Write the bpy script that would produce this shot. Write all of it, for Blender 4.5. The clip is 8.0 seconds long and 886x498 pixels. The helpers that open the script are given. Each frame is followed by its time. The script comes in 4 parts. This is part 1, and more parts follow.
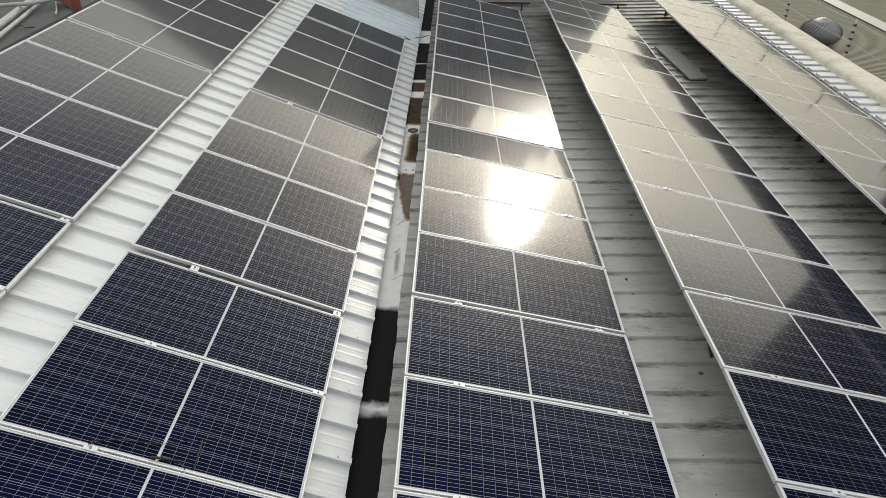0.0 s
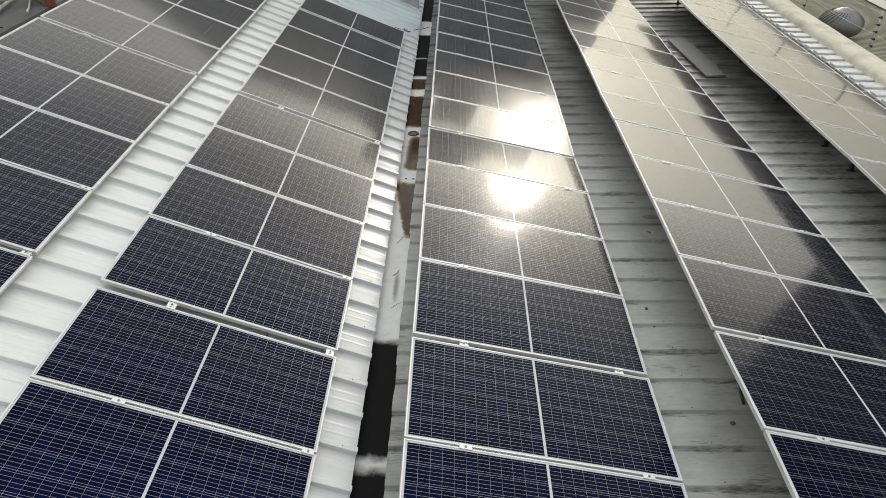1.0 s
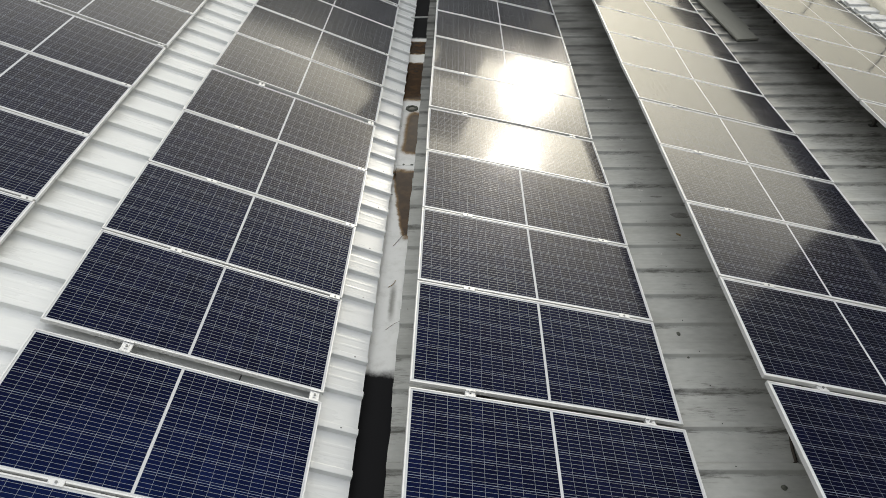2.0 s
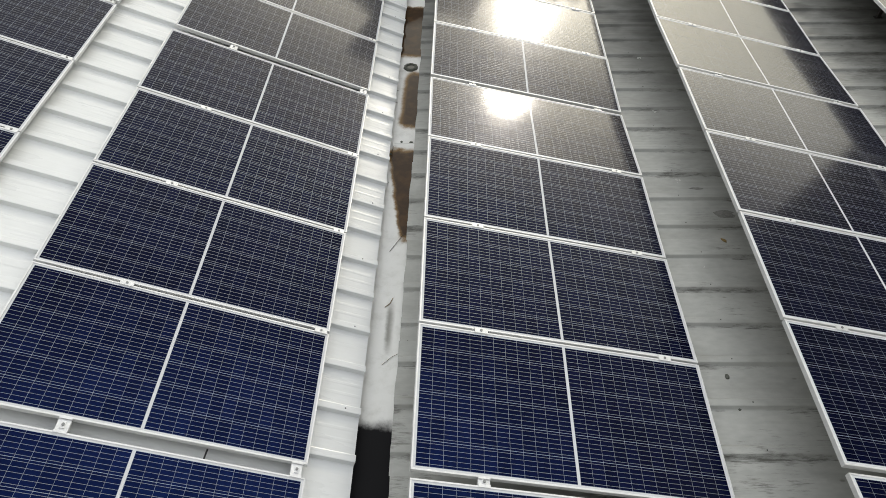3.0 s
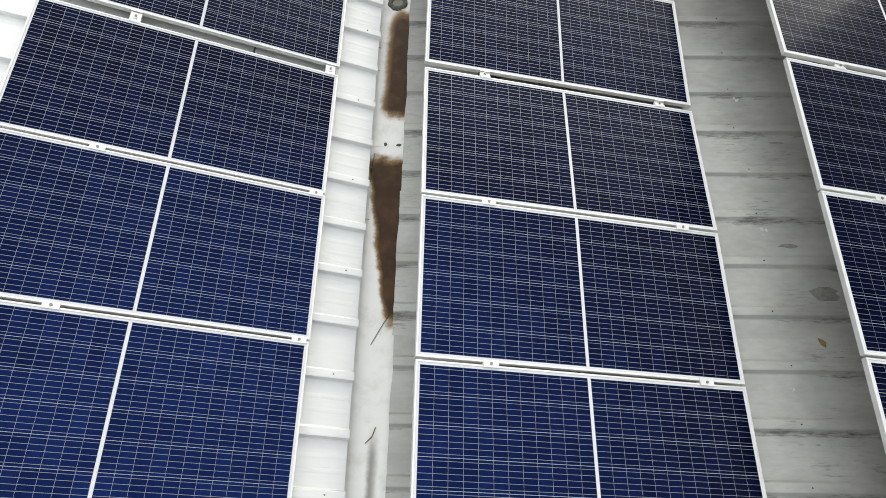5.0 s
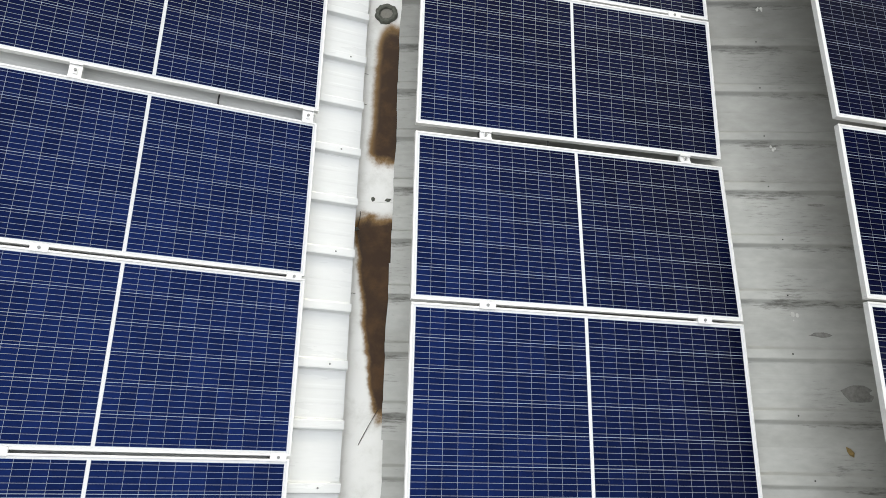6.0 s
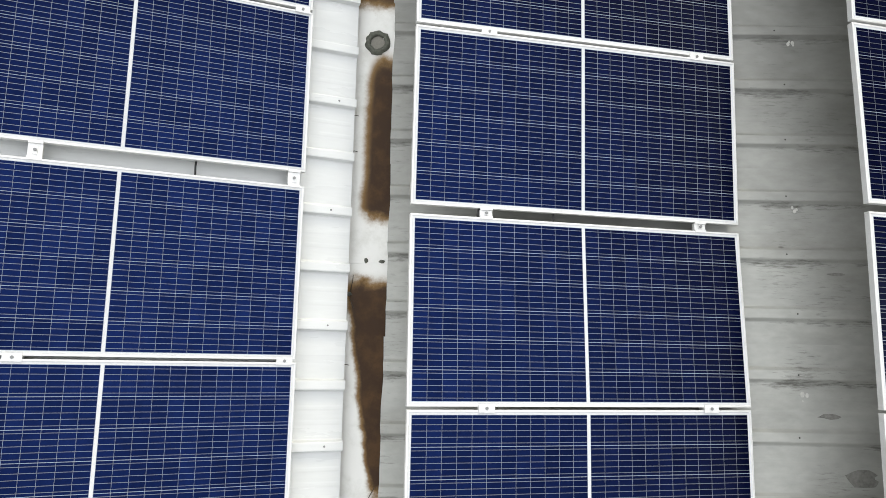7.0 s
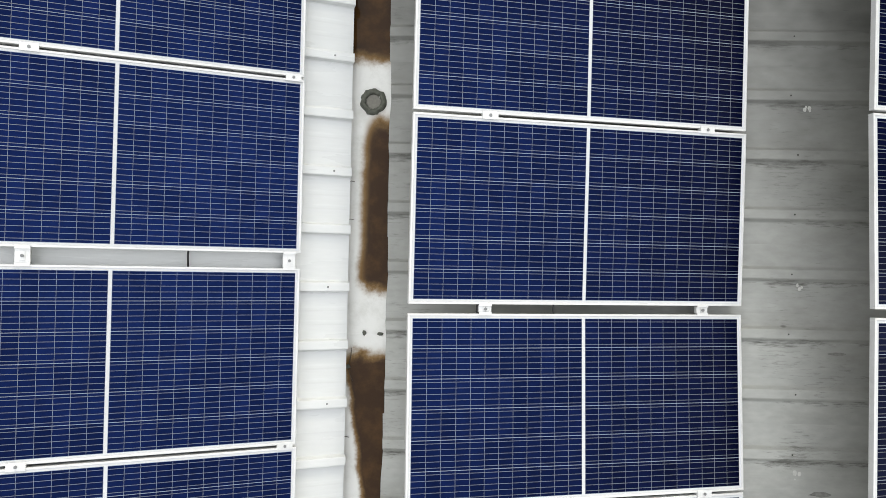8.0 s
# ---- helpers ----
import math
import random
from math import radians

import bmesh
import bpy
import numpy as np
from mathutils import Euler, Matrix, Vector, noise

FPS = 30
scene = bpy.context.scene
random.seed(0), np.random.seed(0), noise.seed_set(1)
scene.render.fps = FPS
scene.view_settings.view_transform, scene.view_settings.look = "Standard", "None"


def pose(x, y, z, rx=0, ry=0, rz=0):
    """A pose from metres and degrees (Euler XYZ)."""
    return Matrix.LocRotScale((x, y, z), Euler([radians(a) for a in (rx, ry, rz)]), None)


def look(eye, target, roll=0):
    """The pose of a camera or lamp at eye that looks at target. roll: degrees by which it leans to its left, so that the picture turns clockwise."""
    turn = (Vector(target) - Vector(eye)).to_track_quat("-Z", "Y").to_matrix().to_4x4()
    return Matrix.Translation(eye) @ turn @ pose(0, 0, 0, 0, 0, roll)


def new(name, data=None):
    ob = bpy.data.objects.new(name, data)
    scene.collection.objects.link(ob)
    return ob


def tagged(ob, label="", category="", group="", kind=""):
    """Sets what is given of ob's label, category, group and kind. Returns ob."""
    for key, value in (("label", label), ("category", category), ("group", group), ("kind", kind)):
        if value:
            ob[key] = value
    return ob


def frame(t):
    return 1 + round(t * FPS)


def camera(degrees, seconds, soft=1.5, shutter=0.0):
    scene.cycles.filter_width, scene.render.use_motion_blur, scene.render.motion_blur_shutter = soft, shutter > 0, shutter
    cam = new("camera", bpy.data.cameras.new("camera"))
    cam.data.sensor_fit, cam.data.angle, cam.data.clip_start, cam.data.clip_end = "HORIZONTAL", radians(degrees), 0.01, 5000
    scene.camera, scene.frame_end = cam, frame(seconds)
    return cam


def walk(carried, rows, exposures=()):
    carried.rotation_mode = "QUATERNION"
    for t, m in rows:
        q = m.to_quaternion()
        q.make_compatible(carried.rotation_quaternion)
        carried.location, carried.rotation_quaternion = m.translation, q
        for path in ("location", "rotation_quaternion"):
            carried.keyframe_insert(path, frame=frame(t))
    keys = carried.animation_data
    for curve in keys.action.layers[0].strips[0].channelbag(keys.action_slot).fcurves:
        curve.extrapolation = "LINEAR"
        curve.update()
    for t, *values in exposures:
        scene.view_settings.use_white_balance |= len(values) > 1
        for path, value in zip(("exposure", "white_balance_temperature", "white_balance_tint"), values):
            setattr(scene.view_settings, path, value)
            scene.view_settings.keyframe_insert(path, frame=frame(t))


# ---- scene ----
cam = camera(65.52, 8.0, soft=0.85)
PATH = [
    (0.0, 0.313, 0.136, 4.584, 57.90, -0.65, 0.89),
    (0.5, 0.313, 0.423, 4.602, 57.58, -0.65, 0.90),
    (1.0, 0.275, 0.891, 4.617, 56.42, -0.57, 0.89),
    (1.5, 0.270, 1.400, 4.621, 54.43, -0.52, 0.95),
    (3.0, 0.178, 3.305, 4.601, 44.53, -0.54, 0.94),
    (3.5, 0.161, 3.939, 4.602, 40.24, -0.59, 0.97),
    (4.0, 0.129, 4.670, 4.600, 35.50, -0.70, 0.92),
    (4.5, 0.111, 5.339, 4.596, 31.24, -0.87, 0.91),
    (6.0, 0.155, 7.382, 4.605, 17.44, -0.56, 1.13),
    (6.5, 0.148, 7.921, 4.611, 13.30, -0.63, 1.14),
    (7.0, 0.145, 8.501, 4.615, 8.63, -0.62, 1.11),
    (7.5, 0.135, 8.999, 4.624, 4.41, -0.67, 1.13),
    (8.0, 0.147, 9.524, 4.634, 1.10, -0.43, 1.16),
]
walk(cam, [(t, pose(*p)) for t, *p in PATH],
     exposures=[(0, -0.58), (1.5, -0.54), (3.0, -0.42), (4.5, -0.13), (6.0, 0.16), (7.0, 0.16), (8.0, 0.08)])

# ---- light: a low hazy sun ahead, to the right of the gutter's line ----
SUN_ELEV, SUN_AZ = radians(22.5), radians(17.5)
AUREOLE = radians(9.5)
SUN_DIR = Vector((math.sin(SUN_AZ) * math.cos(SUN_ELEV), math.cos(SUN_AZ) * math.cos(SUN_ELEV), math.sin(SUN_ELEV)))
world = bpy.data.worlds.new("sky")
scene.world = world
world.use_nodes = True
wn, wl = world.node_tree.nodes, world.node_tree.links
sky = wn.new("ShaderNodeTexSky")
sky.sky_type, sky.sun_disc = "NISHITA", False
sky.sun_elevation, sky.sun_rotation = SUN_ELEV, SUN_AZ
sky.air_density, sky.dust_density, sky.ozone_density = 1.0, 6.5, 1.0
veil = wn.new("ShaderNodeMixRGB")
veil.inputs[0].default_value = 0.90
# overcast: twice as bright overhead as in the warm haze at the horizon, and brighter on the sun's side
place, parts, rise, tone = wn.new("ShaderNodeTexCoord"), wn.new("ShaderNodeSeparateXYZ"), wn.new("ShaderNodeMapRange"), wn.new("ShaderNodeMixRGB")
wl.new(place.outputs["Generated"], parts.inputs[0])
wl.new(parts.outputs[2], rise.inputs[0])
tone.inputs[1].default_value, tone.inputs[2].default_value = (8.85, 8.55, 6.85, 1), (14.5, 14.9, 15.7, 1)
wl.new(rise.outputs[0], tone.inputs[0])
toward, lean, glow = wn.new("ShaderNodeVectorMath"), wn.new("ShaderNodeMapRange"), wn.new("ShaderNodeMixRGB")
toward.operation = "DOT_PRODUCT"
toward.inputs[1].default_value = (math.sin(SUN_AZ), math.cos(SUN_AZ), 0)
wl.new(place.outputs["Generated"], toward.inputs[0])
lean.inputs["From Min"].default_value, lean.inputs["From Max"].default_value = -1, 1
lean.inputs["To Min"].default_value, lean.inputs["To Max"].default_value = 0.62, 1.38
wl.new(toward.outputs["Value"], lean.inputs[0])
glow.blend_type, glow.inputs[0].default_value = "MULTIPLY", 1.0
wl.new(tone.outputs[0], glow.inputs[1])
wl.new(lean.outputs[0], glow.inputs[2])
wl.new(glow.outputs[0], veil.inputs[2])
# the bright aureole that haze spreads round the sun
near, fade, halo = wn.new("ShaderNodeVectorMath"), wn.new("ShaderNodeMath"), wn.new("ShaderNodeMixRGB")
near.operation = "DOT_PRODUCT"
near.inputs[1].default_value = SUN_DIR
wl.new(place.outputs["Generated"], near.inputs[0])
angle, spread = wn.new("ShaderNodeMath"), wn.new("ShaderNodeMath")
angle.operation, angle.use_clamp = "ARCCOSINE", False
wl.new(near.outputs["Value"], angle.inputs[0])
spread.operation = "DIVIDE"
spread.inputs[1].default_value = -AUREOLE
wl.new(angle.outputs[0], spread.inputs[0])
fade.operation = "EXPONENT"
wl.new(spread.outputs[0], fade.inputs[0])
ring = wn.new("ShaderNodeMixRGB")
ring.blend_type, ring.inputs[0].default_value, ring.inputs[1].default_value = "MULTIPLY", 1.0, (60.0, 55.5, 43.0, 1)
wl.new(fade.outputs[0], ring.inputs[2])
halo.blend_type, halo.inputs[0].default_value = "ADD", 1.0
wl.new(veil.outputs[0], halo.inputs[1])
wl.new(ring.outputs[0], halo.inputs[2])
haze = wn.new("ShaderNodeMixRGB")
haze.blend_type, haze.inputs[0].default_value, haze.inputs[2].default_value = "MULTIPLY", 1.0, (0.88, 1.0, 1.0, 1)
wl.new(sky.outputs[0], haze.inputs[1])
wl.new(haze.outputs[0], veil.inputs[1])
wl.new(halo.outputs[0], wn["Background"].inputs[0])
wn["Background"].inputs[1].default_value = 0.112
sun = new("sun", bpy.data.lights.new("sun", "SUN"))
sun.data.energy, sun.data.angle, sun.data.color = 0.65, radians(3.5), (1.0, 0.92, 0.78)
sun.matrix_world = look(SUN_DIR * 60, (0, 0, 0))


# ---- materials ----
def mat(name, colour, rough=0.6, metal=0.0, vary=0.15, scale=6.0, bump=0.0, bump_scale=60.0, dirt=None, dirt_amount=0.0, dirt_scale=1.2,
        stretch=(1, 1, 1), spec=0.5, island=0.0, per_object=0.0, rib=0.0):
    m = bpy.data.materials.new(name)
    m.use_nodes = True
    n, l = m.node_tree.nodes, m.node_tree.links
    p = n["Principled BSDF"]
    p.inputs["Metallic"].default_value = metal
    p.inputs["Specular IOR Level"].default_value = spec
    co = n.new("ShaderNodeTexCoord")
    geo_in = n.new("ShaderNodeMapping")
    geo_in.inputs["Scale"].default_value = stretch
    l.new(co.outputs["Object"], geo_in.inputs[0])
    which, shift = n.new("ShaderNodeObjectInfo"), n.new("ShaderNodeMath")
    shift.operation = "MULTIPLY"
    shift.inputs[1].default_value = 37.0
    l.new(which.outputs["Random"], shift.inputs[0])
    l.new(shift.outputs[0], geo_in.inputs["Location"])
    big = n.new("ShaderNodeTexNoise")
    big.inputs["Scale"].default_value, big.inputs["Detail"].default_value = scale, 8
    l.new(geo_in.outputs[0], big.inputs["Vector"])
    fine = n.new("ShaderNodeTexNoise")
    fine.inputs["Scale"].default_value, fine.inputs["Detail"].default_value = bump_scale, 4
    l.new(geo_in.outputs[0], fine.inputs["Vector"])
    add = n.new("ShaderNodeMath")
    add.operation = "ADD"
    l.new(big.outputs[0], add.inputs[0])
    l.new(fine.outputs[0], add.inputs[1])
    ramp = n.new("ShaderNodeMapRange")
    ramp.inputs["From Min"].default_value, ramp.inputs["From Max"].default_value = 0.7, 1.3
    ramp.inputs["To Min"].default_value, ramp.inputs["To Max"].default_value = 1 - vary, 1 + vary
    l.new(add.outputs[0], ramp.inputs[0])
    val = ramp.outputs[0]
    if island or per_object:
        geo, info, wnoise = n.new("ShaderNodeNewGeometry"), n.new("ShaderNodeObjectInfo"), n.new("ShaderNodeTexWhiteNoise")
        wnoise.noise_dimensions = "2D"
        comb = n.new("ShaderNodeCombineXYZ")
        l.new(geo.outputs["Random Per Island"], comb.inputs[0])
        l.new(info.outputs["Random"], comb.inputs[1])
        l.new(comb.outputs[0], wnoise.inputs["Vector"])
        rr = n.new("ShaderNodeMapRange")
        amt = island or per_object
        rr.inputs["To Min"].default_value, rr.inputs["To Max"].default_value = 1 - amt, 1 + amt
        l.new(wnoise.outputs["Value"], rr.inputs[0])
        mul = n.new("ShaderNodeMath")
        mul.operation = "MULTIPLY"
        l.new(val, mul.inputs[0])
        l.new(rr.outputs[0], mul.inputs[1])
        val = mul.outputs[0]
    hsv = n.new("ShaderNodeHueSaturation")
    hsv.inputs["Color"].default_value = (*colour, 1)
    l.new(val, hsv.inputs["Value"])
    out = hsv.outputs[0]
    if dirt:
        d = n.new("ShaderNodeTexNoise")
        d.inputs["Scale"].default_value, d.inputs["Detail"].default_value, d.inputs["Roughness"].default_value = dirt_scale, 9, 0.65
        l.new(geo_in.outputs[0], d.inputs["Vector"])
        r = n.new("ShaderNodeMapRange")
        r.inputs["From Min"].default_value, r.inputs["From Max"].default_value = 0.48, 0.72
        r.inputs["To Max"].default_value = dirt_amount
        l.new(d.outputs[0], r.inputs[0])
        mx = n.new("ShaderNodeMixRGB")
        mx.inputs[2].default_value = (*dirt, 1)
        l.new(r.outputs[0], mx.inputs[0])
        l.new(out, mx.inputs[1])
        out = mx.outputs[0]
    if rib:
        sp, fr, band = n.new("ShaderNodeSeparateXYZ"), n.new("ShaderNodeMath"), n.new("ShaderNodeMapRange")
        l.new(co.outputs["Object"], sp.inputs[0])
        fr.operation = "PINGPONG"
        fr.inputs[1].default_value = rib / 2
        off = n.new("ShaderNodeMath")
        off.inputs[1].default_value = rib - 0.5 * rib + 0.055
        l.new(sp.outputs[1], off.inputs[0])
        l.new(off.outputs[0], fr.inputs[0])
        # dark line at each rib foot: grime, deepened to bring out the rib's shading
        band.inputs["From Min"].default_value, band.inputs["From Max"].default_value = 0.0, 0.034
        band.inputs["To Min"].default_value, band.inputs["To Max"].default_value = 0.22, 0.0
        l.new(fr.outputs[0], band.inputs[0])
        sm, spots, lift, cut = n.new("ShaderNodeMapping"), n.new("ShaderNodeTexNoise"), n.new("ShaderNodeMath"), n.new("ShaderNodeMapRange")
        sm.inputs["Scale"].default_value = (11, 75, 1)
        l.new(co.outputs["Object"], sm.inputs[0])
        l.new(shift.outputs[0], sm.inputs["Location"])
        spots.inputs["Scale"].default_value, spots.inputs["Detail"].default_value, spots.inputs["Roughness"].default_value = 1.0, 6, 0.7
        l.new(sm.outputs[0], spots.inputs["Vector"])
        tide, patch, sway = n.new("ShaderNodeTexNoise"), n.new("ShaderNodeMapping"), n.new("ShaderNodeMath")
        patch.inputs["Scale"].default_value = (1.5, 2.6, 1)
        l.new(co.outputs["Object"], patch.inputs[0])
        l.new(shift.outputs[0], patch.inputs["Location"])
        tide.inputs["Scale"].default_value, tide.inputs["Detail"].default_value, tide.inputs["Roughness"].default_value = 1.0, 3, 0.6
        l.new(patch.outputs[0], tide.inputs["Vector"])
        sway.operation = "MULTIPLY_ADD"
        sway.inputs[1].default_value = 0.95
        l.new(tide.outputs[0], sway.inputs[0])
        l.new(spots.outputs[0], sway.inputs[2])
        l.new(sway.outputs[0], lift.inputs[0])
        # grime thickens by the gutter; towards the racks' raised edges it also paints shade
        eaves, grime_shade, heap = n.new("ShaderNodeMapRange"), n.new("ShaderNodeMapRange"), n.new("ShaderNodeMath")
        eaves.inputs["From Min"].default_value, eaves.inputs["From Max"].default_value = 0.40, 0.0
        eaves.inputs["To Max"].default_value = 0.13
        grime_shade.inputs["From Min"].default_value, grime_shade.inputs["From Max"].default_value = 2.1, 2.6
        grime_shade.inputs["To Max"].default_value = 0.06
        grime_shade_far = n.new("ShaderNodeMapRange")
        grime_shade_far.inputs["From Min"].default_value, grime_shade_far.inputs["From Max"].default_value = 4.5, 5.1
        grime_shade_far.inputs["To Max"].default_value = 0.14
        for k in (eaves, grime_shade, grime_shade_far):
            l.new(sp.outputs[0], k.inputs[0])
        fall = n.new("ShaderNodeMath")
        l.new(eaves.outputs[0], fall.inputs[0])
        l.new(grime_shade_far.outputs[0], fall.inputs[1])
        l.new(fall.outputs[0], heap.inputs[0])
        l.new(grime_shade.outputs[0], heap.inputs[1])
        pile = n.new("ShaderNodeMath")
        l.new(heap.outputs[0], pile.inputs[0])
        l.new(band.outputs[0], pile.inputs[1])
        l.new(pile.outputs[0], lift.inputs[1])
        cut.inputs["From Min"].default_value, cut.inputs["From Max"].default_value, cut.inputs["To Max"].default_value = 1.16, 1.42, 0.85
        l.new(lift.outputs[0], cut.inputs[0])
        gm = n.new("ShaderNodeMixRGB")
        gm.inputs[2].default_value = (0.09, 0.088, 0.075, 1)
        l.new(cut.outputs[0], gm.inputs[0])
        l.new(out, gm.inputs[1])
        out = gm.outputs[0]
        cells, small, rare, dot = n.new("ShaderNodeTexVoronoi"), n.new("ShaderNodeMapRange"), n.new("ShaderNodeMapRange"), n.new("ShaderNodeMixRGB")
        cells.inputs["Scale"].default_value = 6.5
        l.new(geo_in.outputs[0], cells.inputs["Vector"])
        pick, both = n.new("ShaderNodeSeparateColor"), n.new("ShaderNodeMath")
        l.new(cells.outputs["Color"], pick.inputs[0])
        small.inputs["From Min"].default_value, small.inputs["From Max"].default_value = 0.12, 0.05
        rare.inputs["From Min"].default_value, rare.inputs["From Max"].default_value, rare.inputs["To Max"].default_value = 0.75, 1.0, 0.9
        l.new(cells.outputs["Distance"], small.inputs[0])
        l.new(pick.outputs[0], rare.inputs[0])
        both.operation = "MULTIPLY"
        l.new(small.outputs[0], both.inputs[0])
        l.new(rare.outputs[0], both.inputs[1])
        dot.inputs[2].default_value = (0.10, 0.095, 0.08, 1)
        l.new(both.outputs[0], dot.inputs[0])
        l.new(out, dot.inputs[1])
        # the dim look of the far sheets at a slant, painted in as uneven streaks
        world_at, along, far_ramp, far_shade, far_tone = n.new("ShaderNodeNewGeometry"), n.new("ShaderNodeSeparateXYZ"), n.new("ShaderNodeMapRange"), n.new("ShaderNodeMath"), n.new("ShaderNodeMixRGB")
        l.new(world_at.outputs["Position"], along.inputs[0])
        far_ramp.inputs["From Min"].default_value, far_ramp.inputs["From Max"].default_value, far_ramp.inputs["To Max"].default_value = 8.8, 11.4, 1.5
        l.new(along.outputs[1], far_ramp.inputs[0])
        far_shade.operation, far_shade.use_clamp = "MULTIPLY", True
        l.new(far_ramp.outputs[0], far_shade.inputs[0])
        l.new(tide.outputs[0], far_shade.inputs[1])
        far_tone.inputs[2].default_value = (0.13, 0.13, 0.122, 1)
        l.new(far_shade.outputs[0], far_tone.inputs[0])
        l.new(dot.outputs[0], far_tone.inputs[1])
        out = far_tone.outputs[0]
    l.new(out, p.inputs["Base Color"])
    rm = n.new("ShaderNodeMapRange")
    rm.inputs["From Min"].default_value, rm.inputs["From Max"].default_value = 0.3, 0.7
    rm.inputs["To Min"].default_value, rm.inputs["To Max"].default_value = max(0.02, rough - 0.08), min(1, rough + 0.08)
    l.new(big.outputs[0], rm.inputs[0])
    l.new(rm.outputs[0], p.inputs["Roughness"])
    if bump:
        b = n.new("ShaderNodeBump")
        b.inputs["Strength"].default_value, b.inputs["Distance"].default_value = bump, 0.01
        l.new(fine.outputs[0], b.inputs["Height"])
        l.new(b.outputs[0], p.inputs["Normal"])
    return m


def under_glass(m):
    """Lays the solar glass over a material: anti-reflective square on, with a faintly rough, dusty reflection at a slant."""
    n, l = m.node_tree.nodes, m.node_tree.links
    surface = n["Material Output"].inputs["Surface"]
    below = surface.links[0].from_socket
    gloss, mix, fr = n.new("ShaderNodeBsdfGlossy"), n.new("ShaderNodeMixShader"), n.new("ShaderNodeFresnel")
    fr.inputs["IOR"].default_value = 1.30
    co, nz, mr = n.new("ShaderNodeTexCoord"), n.new("ShaderNodeTexNoise"), n.new("ShaderNodeMapRange")
    nz.inputs["Scale"].default_value, nz.inputs["Detail"].default_value = 2.2, 6
    l.new(co.outputs["Object"], nz.inputs["Vector"])
    mr.inputs["To Min"].default_value, mr.inputs["To Max"].default_value = GLASS_ROUGH - 0.03, GLASS_ROUGH + 0.05
    l.new(nz.outputs[0], mr.inputs[0])
    l.new(mr.outputs[0], gloss.inputs["Roughness"])
    dust, lobes = n.new("ShaderNodeBsdfGlossy"), n.new("ShaderNodeMixShader")
    dust.inputs["Roughness"].default_value = 0.20
    lobes.inputs[0].default_value = 0.25
    l.new(gloss.outputs[0], lobes.inputs[1])
    l.new(dust.outputs[0], lobes.inputs[2])
    coated = n.new("ShaderNodeMath")
    coated.operation, coated.use_clamp = "SUBTRACT", True
    coated.inputs[1].default_value = 0.0165
    l.new(fr.outputs[0], coated.inputs[0])
    slant, steep, total = n.new("ShaderNodeLayerWeight"), n.new("ShaderNodeMapRange"), n.new("ShaderNodeMath")
    slant.inputs["Blend"].default_value = 0.5
    steep.interpolation_type = "SMOOTHSTEP"
    steep.inputs["From Min"].default_value, steep.inputs["From Max"].default_value, steep.inputs["To Max"].default_value = 0.485, 0.64, 0.118
    l.new(slant.outputs["Facing"], steep.inputs[0])
    l.new(coated.outputs[0], total.inputs[0])
    l.new(steep.outputs[0], total.inputs[1])
    l.new(total.outputs[0], mix.inputs[0])
    l.new(below, mix.inputs[1])
    l.new(lobes.outputs[0], mix.inputs[2])
    l.new(mix.outputs[0], surface)
    return m


GLASS_ROUGH = 0.075


def cell_mat():
    """Silicon with a blue coating: its blue sheen is strong seen square on and dies away at a slant."""
    m = mat("blue_silicon_cell", (0.0018, 0.0028, 0.0155), 0.6, 0.0, vary=0.15, scale=9, island=0.18, bump_scale=45, spec=0.0)
    n, l = m.node_tree.nodes, m.node_tree.links
    p, hue = n["Principled BSDF"], n["Hue/Saturation/Value"]
    sheen, mix, lw, mr, tint = (n.new("ShaderNodeBsdfGlossy"), n.new("ShaderNodeMixShader"), n.new("ShaderNodeLayerWeight"), n.new("ShaderNodeMapRange"), n.new("ShaderNodeHueSaturation"))
    sheen.inputs["Roughness"].default_value = 0.24
    tint.inputs["Color"].default_value = (0.009, 0.023, 0.105, 1)
    l.new(hue.inputs["Value"].links[0].from_socket, tint.inputs["Value"])
    l.new(tint.outputs[0], sheen.inputs["Color"])
    lw.inputs["Blend"].default_value = 0.5
    mr.inputs["From Min"].default_value, mr.inputs["From Max"].default_value = 0.0, 0.21
    mr.inputs["To Min"].default_value, mr.inputs["To Max"].default_value = 0.48, 0.045
    l.new(lw.outputs["Facing"], mr.inputs[0])
    l.new(mr.outputs[0], mix.inputs[0])
    l.new(p.outputs[0], mix.inputs[1])
    l.new(sheen.outputs[0], mix.inputs[2])
    # the silver fingers on the cells: a warm gleam at a slant
    fingers, gleam, part_in = n.new("ShaderNodeBsdfGlossy"), n.new("ShaderNodeMixShader"), n.new("ShaderNodeMapRange")
    fingers.inputs["Roughness"].default_value = 0.36
    fingers.inputs["Color"].default_value = (0.57, 0.53, 0.41, 1)
    part_in.inputs["From Min"].default_value, part_in.inputs["From Max"].default_value = 0.36, 0.56
    part_in.inputs["To Min"].default_value, part_in.inputs["To Max"].default_value = 0.0, 0.040
    l.new(lw.outputs["Facing"], part_in.inputs[0])
    l.new(part_in.outputs[0], gleam.inputs[0])
    l.new(mix.outputs[0], gleam.inputs[1])
    l.new(fingers.outputs[0], gleam.inputs[2])
    l.new(gleam.outputs[0], n["Material Output"].inputs["Surface"])
    return m


